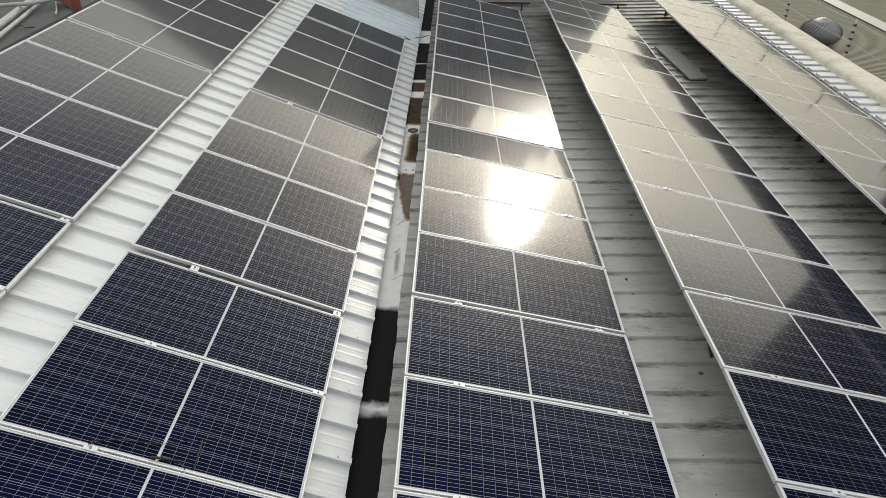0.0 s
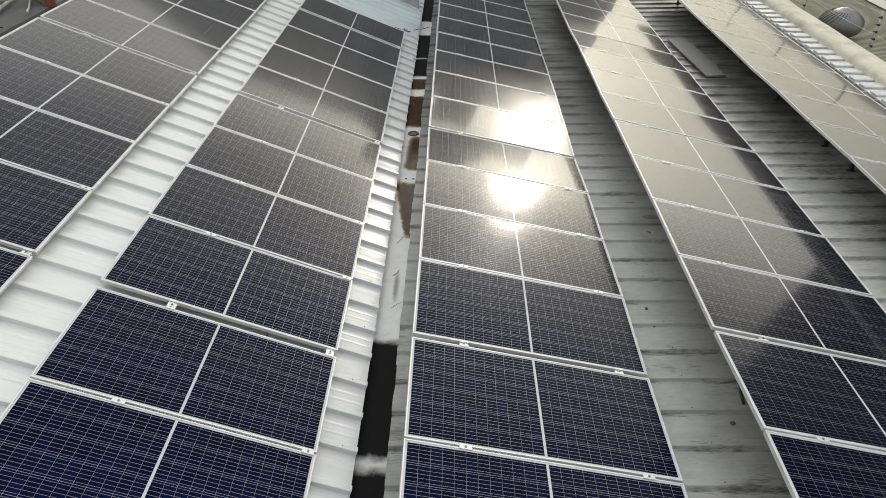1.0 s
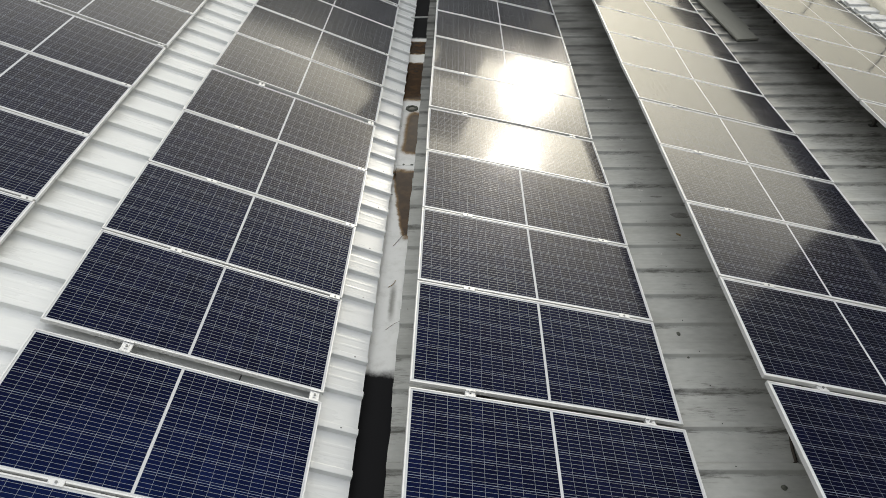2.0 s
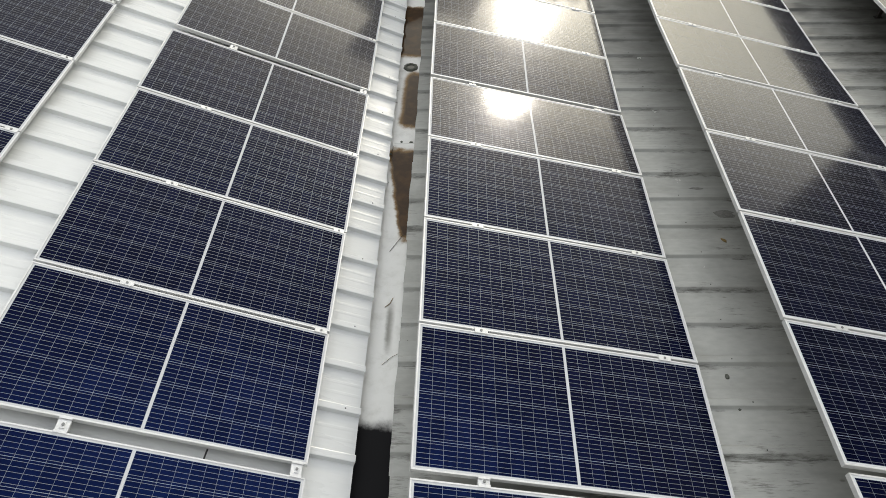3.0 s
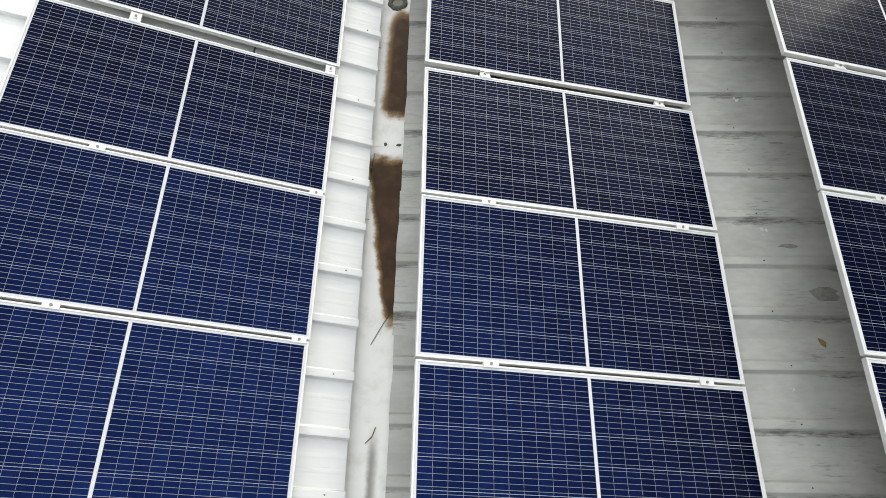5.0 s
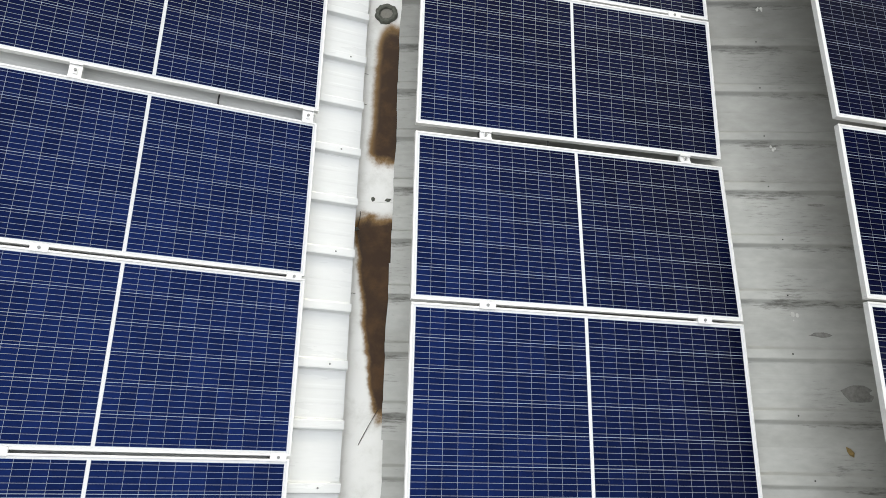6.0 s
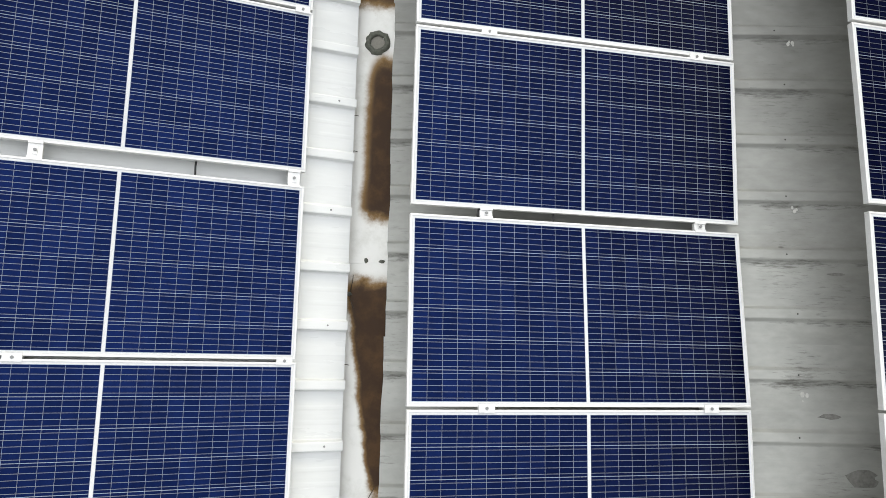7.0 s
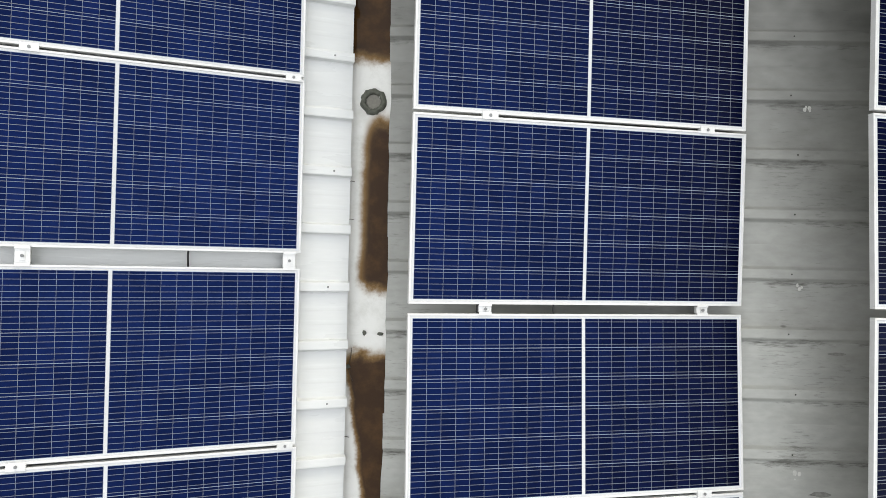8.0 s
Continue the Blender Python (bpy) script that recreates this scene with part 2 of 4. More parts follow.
M_CELL = under_glass(cell_mat())
# panel undersides coloured dark, to deepen the shade below them
M_SHADE_BACK = mat("dark_shaded_back", (0.10, 0.10, 0.105), 0.6, vary=0.1)
M_BACK = under_glass(mat("white_backsheet", (0.60, 0.61, 0.63), 0.6, vary=0.03, spec=0.0))
M_GAP = under_glass(mat("pale_film_between_cells", (0.275, 0.30, 0.35), 0.6, vary=0.03, spec=0.0))
M_RIBBON = under_glass(mat("tinned_ribbon", (0.185, 0.19, 0.207), 0.36, 0.75, vary=0.05, spec=0.1))
M_ALU = mat("pale_anodised_aluminium", (0.72, 0.725, 0.725), 0.38, 0.3, vary=0.06, scale=14, bump=0.05, bump_scale=140, dirt=(0.45, 0.44, 0.40), dirt_amount=0.35, dirt_scale=5)
M_STEEL = mat("galvanised_steel", (0.22, 0.225, 0.225), 0.42, 0.7, vary=0.12, scale=25)
M_WHITE = mat("white_painted_sheet", (0.745, 0.76, 0.755), 0.30, 0.0, spec=0.7, vary=0.03, scale=3, bump=0.02, bump_scale=25, dirt=(0.66, 0.68, 0.67), dirt_amount=0.4, dirt_scale=1.5, stretch=(0.35, 2.2, 1))
M_FLASH = mat("dull_white_flashing", (0.60, 0.61, 0.61), 0.5, vary=0.12, scale=6, bump=0.05, dirt=(0.30, 0.30, 0.28), dirt_amount=0.6, dirt_scale=4)
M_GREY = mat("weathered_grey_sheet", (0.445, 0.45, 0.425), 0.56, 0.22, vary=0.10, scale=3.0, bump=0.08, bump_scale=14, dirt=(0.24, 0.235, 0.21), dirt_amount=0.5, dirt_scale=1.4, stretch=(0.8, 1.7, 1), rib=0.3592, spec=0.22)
M_DARK_ROOF = mat("dark_grey_membrane", (0.075, 0.078, 0.078), 0.7, vary=0.25, scale=2, bump=0.15, bump_scale=25, dirt=(0.2, 0.2, 0.19), dirt_amount=0.5)
M_PALE = mat("pale_wall_paint", (0.80, 0.79, 0.75), 0.7, vary=0.08, scale=2, bump=0.1, bump_scale=30, dirt=(0.55, 0.53, 0.48), dirt_amount=0.4, dirt_scale=0.7)
M_CONCRETE = mat("grey_cement_render", (0.54, 0.56, 0.57), 0.85, vary=0.15, scale=3, bump=0.2, bump_scale=60, dirt=(0.18, 0.17, 0.15), dirt_amount=0.6)
M_PARAPET = mat("cream_cement_coping", (0.70, 0.665, 0.55), 0.85, vary=0.10, scale=3.5, bump=0.15, bump_scale=30, dirt=(0.42, 0.38, 0.29), dirt_amount=0.7, dirt_scale=2.6)
M_OLIVE = mat("olive_weathered_sheet", (0.27, 0.265, 0.195), 0.6, vary=0.15, scale=1.5, dirt=(0.2, 0.19, 0.14), dirt_amount=0.7, stretch=(0.4, 2.5, 1))
M_RUST = mat("red_oxide_steel", (0.22, 0.060, 0.040), 0.6, vary=0.25, scale=8, bump=0.1)
M_RACK = mat("dark_rusted_steel", (0.055, 0.032, 0.028), 0.65, vary=0.25, scale=10, bump=0.1)
M_CABLE = mat("black_cable", (0.015, 0.015, 0.016), 0.5, vary=0.2)
M_PVC = mat("pale_grey_conduit", (0.50, 0.51, 0.50), 0.45, vary=0.08)
M_SEAL = mat("grey_green_sealant", (0.10, 0.105, 0.085), 0.8, vary=0.35, scale=30, bump=0.6, bump_scale=70)
M_SMEAR = mat("dry_grey_mud", (0.23, 0.228, 0.212), 0.8, vary=0.3, scale=14, bump=0.1)
M_SILT = mat("wet_grey_silt", (0.18, 0.172, 0.145), 0.55, vary=0.2, scale=25)
M_SHEET = mat("pale_blue_clear_sheet", (0.56, 0.64, 0.66), 0.32, vary=0.10, scale=3, stretch=(0.4, 3, 1), dirt=(0.38, 0.42, 0.42), dirt_amount=0.5, dirt_scale=2.2)
M_PLANK = mat("grey_weathered_board", (0.20, 0.20, 0.175), 0.7, vary=0.15, scale=4, stretch=(6, 0.5, 1), bump=0.15)
M_TWIG = mat("dry_twig", (0.05, 0.04, 0.03), 0.8, vary=0.3)
M_LEAF = mat("dry_leaf", (0.22, 0.15, 0.05), 0.7, vary=0.3, scale=40)
M_DROP = mat("white_bird_dropping", (0.56, 0.56, 0.53), 0.8, vary=0.1, scale=30)
# steel toned dark: legs for the shade under the racks, screws as they are
M_LEG = mat("dark_toned_steel", (0.045, 0.043, 0.04), 0.6, 0.3, vary=0.2, scale=20)
M_FACADE = mat("dark_grey_facade", (0.055, 0.06, 0.075), 0.8, vary=0.2, scale=0.4, dirt=(0.03, 0.032, 0.036), dirt_amount=0.6, dirt_scale=0.3)
M_GROUND = mat("grey_ground", (0.16, 0.155, 0.14), 0.9, vary=0.3, scale=0.3, dirt=(0.07, 0.09, 0.04), dirt_amount=0.8, dirt_scale=0.1)
M_WALL = mat("plain_wall_render", (0.5, 0.49, 0.45), 0.85, vary=0.1, scale=1.5, bump=0.1)


def gutter_mat():
    """White paint with brown silt pools along one side, black stretches and grime streaks."""
    m = bpy.data.materials.new("stained_gutter_paint")
    m.use_nodes = True
    n, l = m.node_tree.nodes, m.node_tree.links
    p = n["Principled BSDF"]
    p.inputs["Specular IOR Level"].default_value = 0.25
    co = n.new("ShaderNodeTexCoord")
    sep = n.new("ShaderNodeSeparateXYZ")
    l.new(co.outputs["Object"], sep.inputs[0])
    nz = n.new("ShaderNodeTexNoise")
    nz.inputs["Scale"].default_value, nz.inputs["Detail"].default_value, nz.inputs["Roughness"].default_value = 7, 8, 0.65
    l.new(co.outputs["Object"], nz.inputs["Vector"])

    def math_node(op, a, b):
        k = n.new("ShaderNodeMath")
        k.operation = op
        for i, v in enumerate((a, b)):
            if isinstance(v, (int, float)):
                k.inputs[i].default_value = v
            else:
                l.new(v, k.inputs[i])
        return k.outputs[0]

    def step(v, lo, hi):
        k = n.new("ShaderNodeMapRange")
        k.interpolation_type = "SMOOTHSTEP"
        k.inputs["From Min"].default_value, k.inputs["From Max"].default_value = lo, hi
        l.new(v, k.inputs[0])
        return k.outputs[0]

    wob = math_node("MULTIPLY", math_node("SUBTRACT", nz.outputs[0], 0.5), 0.17)
    wx, wy = math_node("ADD", sep.outputs[0], math_node("MULTIPLY", wob, 0.32)), math_node("ADD", sep.outputs[1], wob)

    def pool(y0, y1, x0, x1, soft_y0, soft_y1, slant=0.0):
        xx = math_node("ADD", wx, math_node("MULTIPLY", math_node("SUBTRACT", wy, y0), slant)) if slant else wx
        return math_node("MULTIPLY", math_node("MULTIPLY", step(wy, y0, y0 + soft_y0), math_node("SUBTRACT", 1.0, step(wy, y1 - soft_y1, y1))), step(xx, x0, x1))

    base = n.new("ShaderNodeMixRGB")
    base.inputs[1].default_value, base.inputs[2].default_value = (0.84, 0.84, 0.81, 1), (0.70, 0.70, 0.66, 1)
    l.new(step(nz.outputs[0], 0.45, 0.75), base.inputs[0])
    out = base.outputs[0]
    brown = n.new("ShaderNodeMixRGB")
    brown.inputs[1].default_value, brown.inputs[2].default_value = (0.042, 0.021, 0.008, 1), (0.078, 0.039, 0.013, 1)
    l.new(step(nz.outputs[0], 0.42, 0.7), brown.inputs[0])
    pools = [pool(9.24, 10.54, -0.40, -0.265, 0.20, 0.30, -0.02), pool(7.58, 9.03, -0.265, -0.175, 0.18, 0.20, 0.15), pool(10.68, 12.12, -0.52, -0.40, 0.24, 0.1, 0.20),
             pool(12.36, 12.95, -0.60, -0.5, 0.1, 0.1)]
    tot = pools[0]
    for q in pools[1:]:
        tot = math_node("MAXIMUM", tot, q)
    rim = n.new("ShaderNodeMixRGB")
    rim.inputs[1].default_value = (0.22, 0.13, 0.045, 1)
    l.new(step(tot, 0.35, 0.85), rim.inputs[0])
    l.new(brown.outputs[0], rim.inputs[2])
    mx = n.new("ShaderNodeMixRGB")
    l.new(step(tot, 0.04, 0.5), mx.inputs[0])
    l.new(out, mx.inputs[1])
    l.new(rim.outputs[0], mx.inputs[2])
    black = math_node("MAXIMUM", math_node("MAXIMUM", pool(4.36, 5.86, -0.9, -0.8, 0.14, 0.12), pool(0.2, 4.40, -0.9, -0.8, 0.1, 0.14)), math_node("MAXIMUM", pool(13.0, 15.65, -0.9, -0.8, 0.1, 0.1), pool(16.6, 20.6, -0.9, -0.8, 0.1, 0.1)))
    grime = math_node("MULTIPLY", math_node("MULTIPLY", pool(6.36, 6.98, -0.305, -0.265, 0.2, 0.2), math_node("SUBTRACT", 1.0, step(wx, -0.265, -0.215))), 0.75)
    mg = n.new("ShaderNodeMixRGB")
    mg.inputs[2].default_value = (0.16, 0.155, 0.13, 1)
    l.new(grime, mg.inputs[0])
    l.new(mx.outputs[0], mg.inputs[1])
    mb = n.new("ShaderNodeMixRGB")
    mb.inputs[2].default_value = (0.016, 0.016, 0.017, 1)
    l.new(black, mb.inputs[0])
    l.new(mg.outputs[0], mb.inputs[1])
    l.new(mb.outputs[0], p.inputs["Base Color"])
    # the silt pools are wet, the black stretches dull
    shine = math_node("MULTIPLY", math_node("ADD", math_node("MULTIPLY", tot, -0.12), 0.25), math_node("SUBTRACT", 1.0, math_node("MULTIPLY", black, 0.92)))
    l.new(shine, p.inputs["Specular IOR Level"])
    rg = n.new("ShaderNodeMapRange")
    rg.inputs["To Min"].default_value, rg.inputs["To Max"].default_value = 0.5, 0.07
    l.new(tot, rg.inputs[0])
    l.new(rg.outputs[0], p.inputs["Roughness"])
    return m


M_GUTTER = gutter_mat()


# ---- mesh helpers ----
def mesh_of(bm, name, material):
    me = bpy.data.meshes.new(name)
    bm.to_mesh(me)
    bm.free()
    for one in (material if isinstance(material, (list, tuple)) else [material]):
        me.materials.append(one)
    return me


def part(name, bm, material, parent=None, label=""):
    ob = new(name, mesh_of(bm, name, material))
    ob.parent = parent
    return tagged(ob, label)


def box(bm, x0, x1, y0, y1, z0, z1, m=None, bevel=0.0):
    b = bmesh.new()
    bmesh.ops.create_cube(b, size=1.0, matrix=Matrix.Translation(((x0 + x1) / 2, (y0 + y1) / 2, (z0 + z1) / 2)) @ Matrix.Diagonal((x1 - x0, y1 - y0, z1 - z0, 1)))
    if bevel:
        bmesh.ops.bevel(b, geom=b.edges[:], offset=bevel, segments=1, affect="EDGES")
    if m is not None:
        bmesh.ops.transform(b, matrix=m, verts=b.verts)
    join(bm, b)
    return bm


def join(bm, b):
    tmp = bpy.data.meshes.new("tmp")
    b.to_mesh(tmp)
    b.free()
    bm.from_mesh(tmp)
    bpy.data.meshes.remove(tmp)


def tube(bm, pts, r, sides=8, cap=True):
    """A round bar along the points."""
    pts = [Vector(p) for p in pts]
    rings = []
    for i, p in enumerate(pts):
        d = (pts[min(i + 1, len(pts) - 1)] - pts[max(i - 1, 0)]).normalized()
        u = d.cross(Vector((0, 0, 1)) if abs(d.z) < 0.9 else Vector((1, 0, 0))).normalized()
        v = d.cross(u)
        rings.append([bm.verts.new(p + (u * math.cos(a) + v * math.sin(a)) * r) for a in (2 * math.pi * k / sides for k in range(sides))])
    for a, b in zip(rings, rings[1:]):
        for k in range(sides):
            f = bm.faces.new((a[k], a[(k + 1) % sides], b[(k + 1) % sides], b[k]))
            f.smooth = True
    if cap:
        bm.faces.new(rings[0][::-1])
        bm.faces.new(rings[-1])
    return bm


def empty(name, m, label, category, group="", kind=""):
    ob = new(name)
    ob.empty_display_size = 0.1
    ob.matrix_world = m
    return tagged(ob, label, category, group, kind)


# ---- plan ----
# cross section: x across the gutter, y along it
B_X, B_Z, B_SLOPE = -2.524, 1.317, 21.05          # upper edge of the flush panels on the white roof
A_X = -4.891
C_X, C_Z, C_SLOPE = 0.0, 1.0, 11.91              # raised edge of the racked panels on the grey roof
D_X, D_Z, D_SLOPE = 2.399, 1.095, 12.78
E_X, E_Z = 4.93, 1.125
LONG, SHORT = 2.0, 1.02                           # panel
NARROW = 0.016
def white_z(x):
    return B_Z - 0.125 - math.tan(radians(B_SLOPE)) * (x - B_X)
def grey_z(x):
    return 0.425 + 0.03 * x


def sheet_mesh(name, width, length, rib, ribs, rib_h, material, base=0.075, top=0.04, thick=0.004, minor=True, wob=0.0):
    """A ribbed metal sheet: y across the ribs, x along them, rounded slightly at the folds."""
    prof = [(0.0, 0.0)]
    for k in range(ribs):
        c = rib * (k + 0.5)
        if minor and k:
            for q in (-0.62, -0.38):
                yy = c + rib * q
                prof += [(yy - 0.016, 0), (yy - 0.006, 0.0009), (yy + 0.006, 0.0009), (yy + 0.016, 0)]
        prof += [(c - base / 2 - 0.004, 0.0), (c - base / 2 + 0.003, 0.003), (c - top / 2 - 0.003, rib_h - 0.002), (c - top / 2 + 0.003, rib_h), (c + top / 2 - 0.003, rib_h),
                 (c + top / 2 + 0.003, rib_h - 0.002), (c + base / 2 - 0.003, 0.003), (c + base / 2 + 0.004, 0.0)]
    prof.append((rib * ribs, 0.0))
    bm = bmesh.new()
    nx = max(2, int(length / 0.6))
    def layer(dz):
        rows = []
        for i in range(nx + 1):
            x = length * i / nx
            rows.append([bm.verts.new((x + (wob * noise.noise((y * 4, i * 7.1, width)) if i in (0, nx) else 0), y, z + dz + 0.002 * noise.noise((x * 1.3, y * 2.1, 0.0)))) for y, z in prof])
        return rows
    up, lo = layer(0.0), layer(-thick)
    for i in range(nx):
        for j in range(len(prof) - 1):
            bm.faces.new((up[i][j], up[i + 1][j], up[i + 1][j + 1], up[i][j + 1]))
            bm.faces.new((lo[i][j], lo[i][j + 1], lo[i + 1][j + 1], lo[i + 1][j]))
    for j in range(len(prof) - 1):
        bm.faces.new((up[0][j], up[0][j + 1], lo[0][j + 1], lo[0][j]))
        bm.faces.new((up[nx][j], lo[nx][j], lo[nx][j + 1], up[nx][j + 1]))
    return mesh_of(bm, name, material)


def lay_sheets(parent, mesh, x, z, turn, y0, count, step, jig=0.0):
    for k in range(count):
        ob = new("roof_sheet", mesh)
        ob.parent = parent
        ob.matrix_local = pose(x + random.uniform(-jig, jig), y0 + k * step, z + 0.001 * (k % 2), 0, turn, 0)


# ---- the roofs, the gutter and what closes the place ----
white_roof = empty("white_roof", pose(0, 0, 0), "white painted ribbed metal roof falling to the valley gutter", "roof", kind="structure")
RIB_W = 0.3527
top_x = -4.985
w_len = (-0.405 - top_x) / math.cos(radians(B_SLOPE))
W_SHEET = sheet_mesh("roof_sheet", 1, w_len, RIB_W, 3, 0.040, M_WHITE, base=0.074, top=0.046)
lay_sheets(white_roof, W_SHEET, top_x, white_z(top_x), B_SLOPE, 9.361 - RIB_W * 0.5 - RIB_W * 29, 24, RIB_W * 3)

grey_roof = empty("grey_roof", pose(0, 0, 0), "weathered grey ribbed metal roof with dark grime streaks and some painted shade", "roof", kind="structure")
RIB_G = 0.3592
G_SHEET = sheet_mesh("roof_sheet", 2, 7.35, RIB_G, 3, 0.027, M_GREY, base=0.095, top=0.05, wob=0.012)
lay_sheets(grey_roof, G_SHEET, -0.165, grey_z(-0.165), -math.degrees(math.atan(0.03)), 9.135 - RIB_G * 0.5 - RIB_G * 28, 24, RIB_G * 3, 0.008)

Y0, Y1 = -1.05, 24.2
bm = bmesh.new()
gp = [(-0.62, 0.385), (-0.60, 0.385), (-0.455, 0.312), (-0.43, 0.300), (-0.11, 0.300), (-0.085, 0.312), (-0.08, 0.40), (-0.05, 0.40)]
ny = 60
rows = [[[bm.verts.new((x, Y0 + (20.55 - Y0) * i / ny, z + dz + 0.002 * noise.noise((x * 9, i * 0.7, 0)))) for x, z in gp] for i in range(ny + 1)] for dz in (0, -0.006)]
for s, g in enumerate(rows):
    for i in range(ny):
        for j in range(len(gp) - 1):
            q = (g[i][j], g[i][j + 1], g[i + 1][j + 1], g[i + 1][j])
            bm.faces.new(q if s == 0 else q[::-1])
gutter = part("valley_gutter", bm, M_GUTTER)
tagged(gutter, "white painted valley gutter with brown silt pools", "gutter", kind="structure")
bm = bmesh.new()
box(bm, -0.44, -0.09, 9.052, 9.068, 0.300, 0.3035, bevel=0.001)
part("joint_strip", bm, M_GUTTER, gutter, "lapped joint across the gutter")

# the far slope behind the ridge
bm = bmesh.new()
box(bm, 0, 6.0, Y0, Y1, -0.05, 0, bevel=0.004)
bmesh.ops.subdivide_edges(bm, edges=bm.edges[:], cuts=6, use_grid_fill=True)
for v in bm.verts:
    v.co.z += 0.02 * noise.noise(v.co * 0.9)
back_roof = part("back_roof", bm, M_DARK_ROOF)
back_roof.matrix_world = pose(-5.0, 0, white_z(-5.0) + 0.02, 0, 180 - 10, 0)
tagged(back_roof, "dark grey weathered roof behind the ridge", "roof", kind="structure")
# the walls that carry the roofs
for nm, x0, x1, y0, y1, zt in (("wall_south", -10.9, 8.0, Y0 - 0.2, Y0, 0.2), ("wall_east", 7.95, 8.15, Y0, Y1, 0.55), ("wall_west", -11.1, -10.9, Y0, Y1, 0.6), ("wall_north", -10.9, 8.0, Y1, Y1 + 0.2, 0.2)):
    bm = bmesh.new()
    box(bm, x0, x1, y0, y1, -7, zt, bevel=0.01)
    tagged(part(nm, bm, M_WALL), "plain rendered wall below the roof", "wall", kind="structure")
bm = bmesh.new()
bmesh.ops.create_grid(bm, x_segments=8, y_segments=8, size=1500)
ground = part("ground", bm, M_GROUND)
ground.location.z = -7
tagged(ground, "grey earth ground far below the roofs", "ground", kind="structure")

# end wall across the white roof
bm = bmesh.new()
box(bm, -6.4, -0.5, 17.3, 17.5, 0.2, 1.9, bevel=0.01)
tagged(part("wall_end", bm, M_CONCRETE), "grey cement rendered wall beyond the white roof", "wall", kind="structure")
bm = bmesh.new()
box(bm, -0.5, 2.2, 20.6, 20.8, 0.2, 5.0, bevel=0.01)
box(bm, 2.2, 3.45, 20.6, 20.8, 0.2, 4.7, bevel=0.01)
tagged(part("wall_end_2", bm, M_CONCRETE), "grey cement rendered wall beyond the grey roof", "wall", kind="structure")
# unseen pale wall pieces, added and sized for the grey that the panels mirror
bm = bmesh.new()
box(bm, 1.65, 2.2, 20.6, 20.8, 5.0, 6.1, bevel=0.01)
box(bm, 2.2, 2.9, 20.6, 20.8, 4.7, 6.0, bevel=0.01)
box(bm, 3.45, 4.6, 20.6, 20.8, 0.2, 4.6, bevel=0.01)
box(bm, 4.6, 5.1, 20.6, 20.8, 0.2, 3.9, bevel=0.01)
tagged(part("wall_end_3", bm, M_PALE), "unseen pale wall pieces, added beyond the grey roof for the panels to mirror", "wall", kind="structure")

bm = bmesh.new()
outline = [(-34, -7), (7.5, -7), (7.5, 11.6), (6.0, 12.1), (-3.5, 15.6), (-34, 15.8)]
ends = [[bm.verts.new((x, y, z)) for x, z in outline] for y in (40, 52)]
bm.faces.new(ends[0]), bm.faces.new(ends[1][::-1])
for k in range(len(outline)):
    q = (k + 1) % len(outline)
    bm.faces.new((ends[0][k], ends[1][k], ends[1][q], ends[0][q]))
tagged(part("wall_beyond", bm, M_CONCRETE), "long grey rendered building beyond the roof's far end", "building", kind="structure")

# unseen tall building beyond the next roof, added to darken what the panels mirror
bm = bmesh.new()
box(bm, 0, 26, 0, 14, -7, 24, bevel=0.05)
tall = part("wall_far", bm, M_FACADE)
tall.matrix_world = pose(24.0, 29.0, 0, 0, 0, -43)
tagged(tall, "unseen tall dark grey building, added beyond the roof next door for the panels to mirror", "building", kind="structure")

# white edge flashing, parapet and the roof next door
flash = empty("edge_flashing", pose(0, 0, 0), "white ribbed metal edge strip beside the parapet", "roof edge", kind="structure")
bm = bmesh.new()
box(bm, 6.99, 7.34, Y0, Y1, grey_z(7.0) + 0.005, grey_z(7.0) + 0.03, bevel=0.003)
part("strip", bm, M_WHITE, flash)
bm = bmesh.new()
box(bm, 0, 0.35, -0.1, 0.1, 0, 0.035, bevel=0.008)
TREAD_ME = mesh_of(bm, "raised_rib", M_FLASH)
for k in range(70):
    ob = new("raised_rib", TREAD_ME)
    ob.parent = flash
    ob.location = (6.988 + 0.004 * (k % 3), Y0 + 0.2 + k * RIB_W, grey_z(7.0) + 0.03)
bm = bmesh.new()
cs = [(7.33, 0.55), (7.33, 0.74), (7.36, 0.79), (7.45, 0.825), (7.66, 0.83), (7.80, 0.80), (7.84, 0.75), (7.84, 0.50)]
n_y = 90
rows = [[bm.verts.new((x + 0.02 * noise.noise((i * 0.35, k * 0.6, 3)), Y0 + (Y1 - Y0) * i / n_y, z + 0.025 * noise.noise((i * 0.3, k * 0.5, 9)))) for k, (x, z) in enumerate(cs)] for i in range(n_y + 1)]
for a, b in zip(rows, rows[1:]):
    for j in range(len(cs) - 1):
        bm.faces.new((a[j], b[j], b[j + 1], a[j + 1])).smooth = True
bm.faces.new(rows[0]), bm.faces.new(rows[-1][::-1])
tagged(part("parapet", bm, M_PARAPET), "cream cement parapet with a rounded worn top", "parapet", kind="structure")
next_roof = empty("next_roof", pose(0, 0, 0), "olive weathered ribbed roof of the building next door", "roof", kind="structure")
N_SHEET = sheet_mesh("roof_sheet", 4, 9.0, 0.095, 16, 0.020, M_OLIVE, base=0.05, top=0.028, minor=False)
lay_sheets(next_roof, N_SHEET, 8.2, 0.25, 2, 4.0, 20, 0.19 * 8)
bm = bmesh.new()
box(bm, 11.10, 11.55, 4.0, 34.0, 0.17, 0.20, bevel=0.004)
part("ridge_strip", bm, M_STEEL, next_roof, "pale grey metal strip")


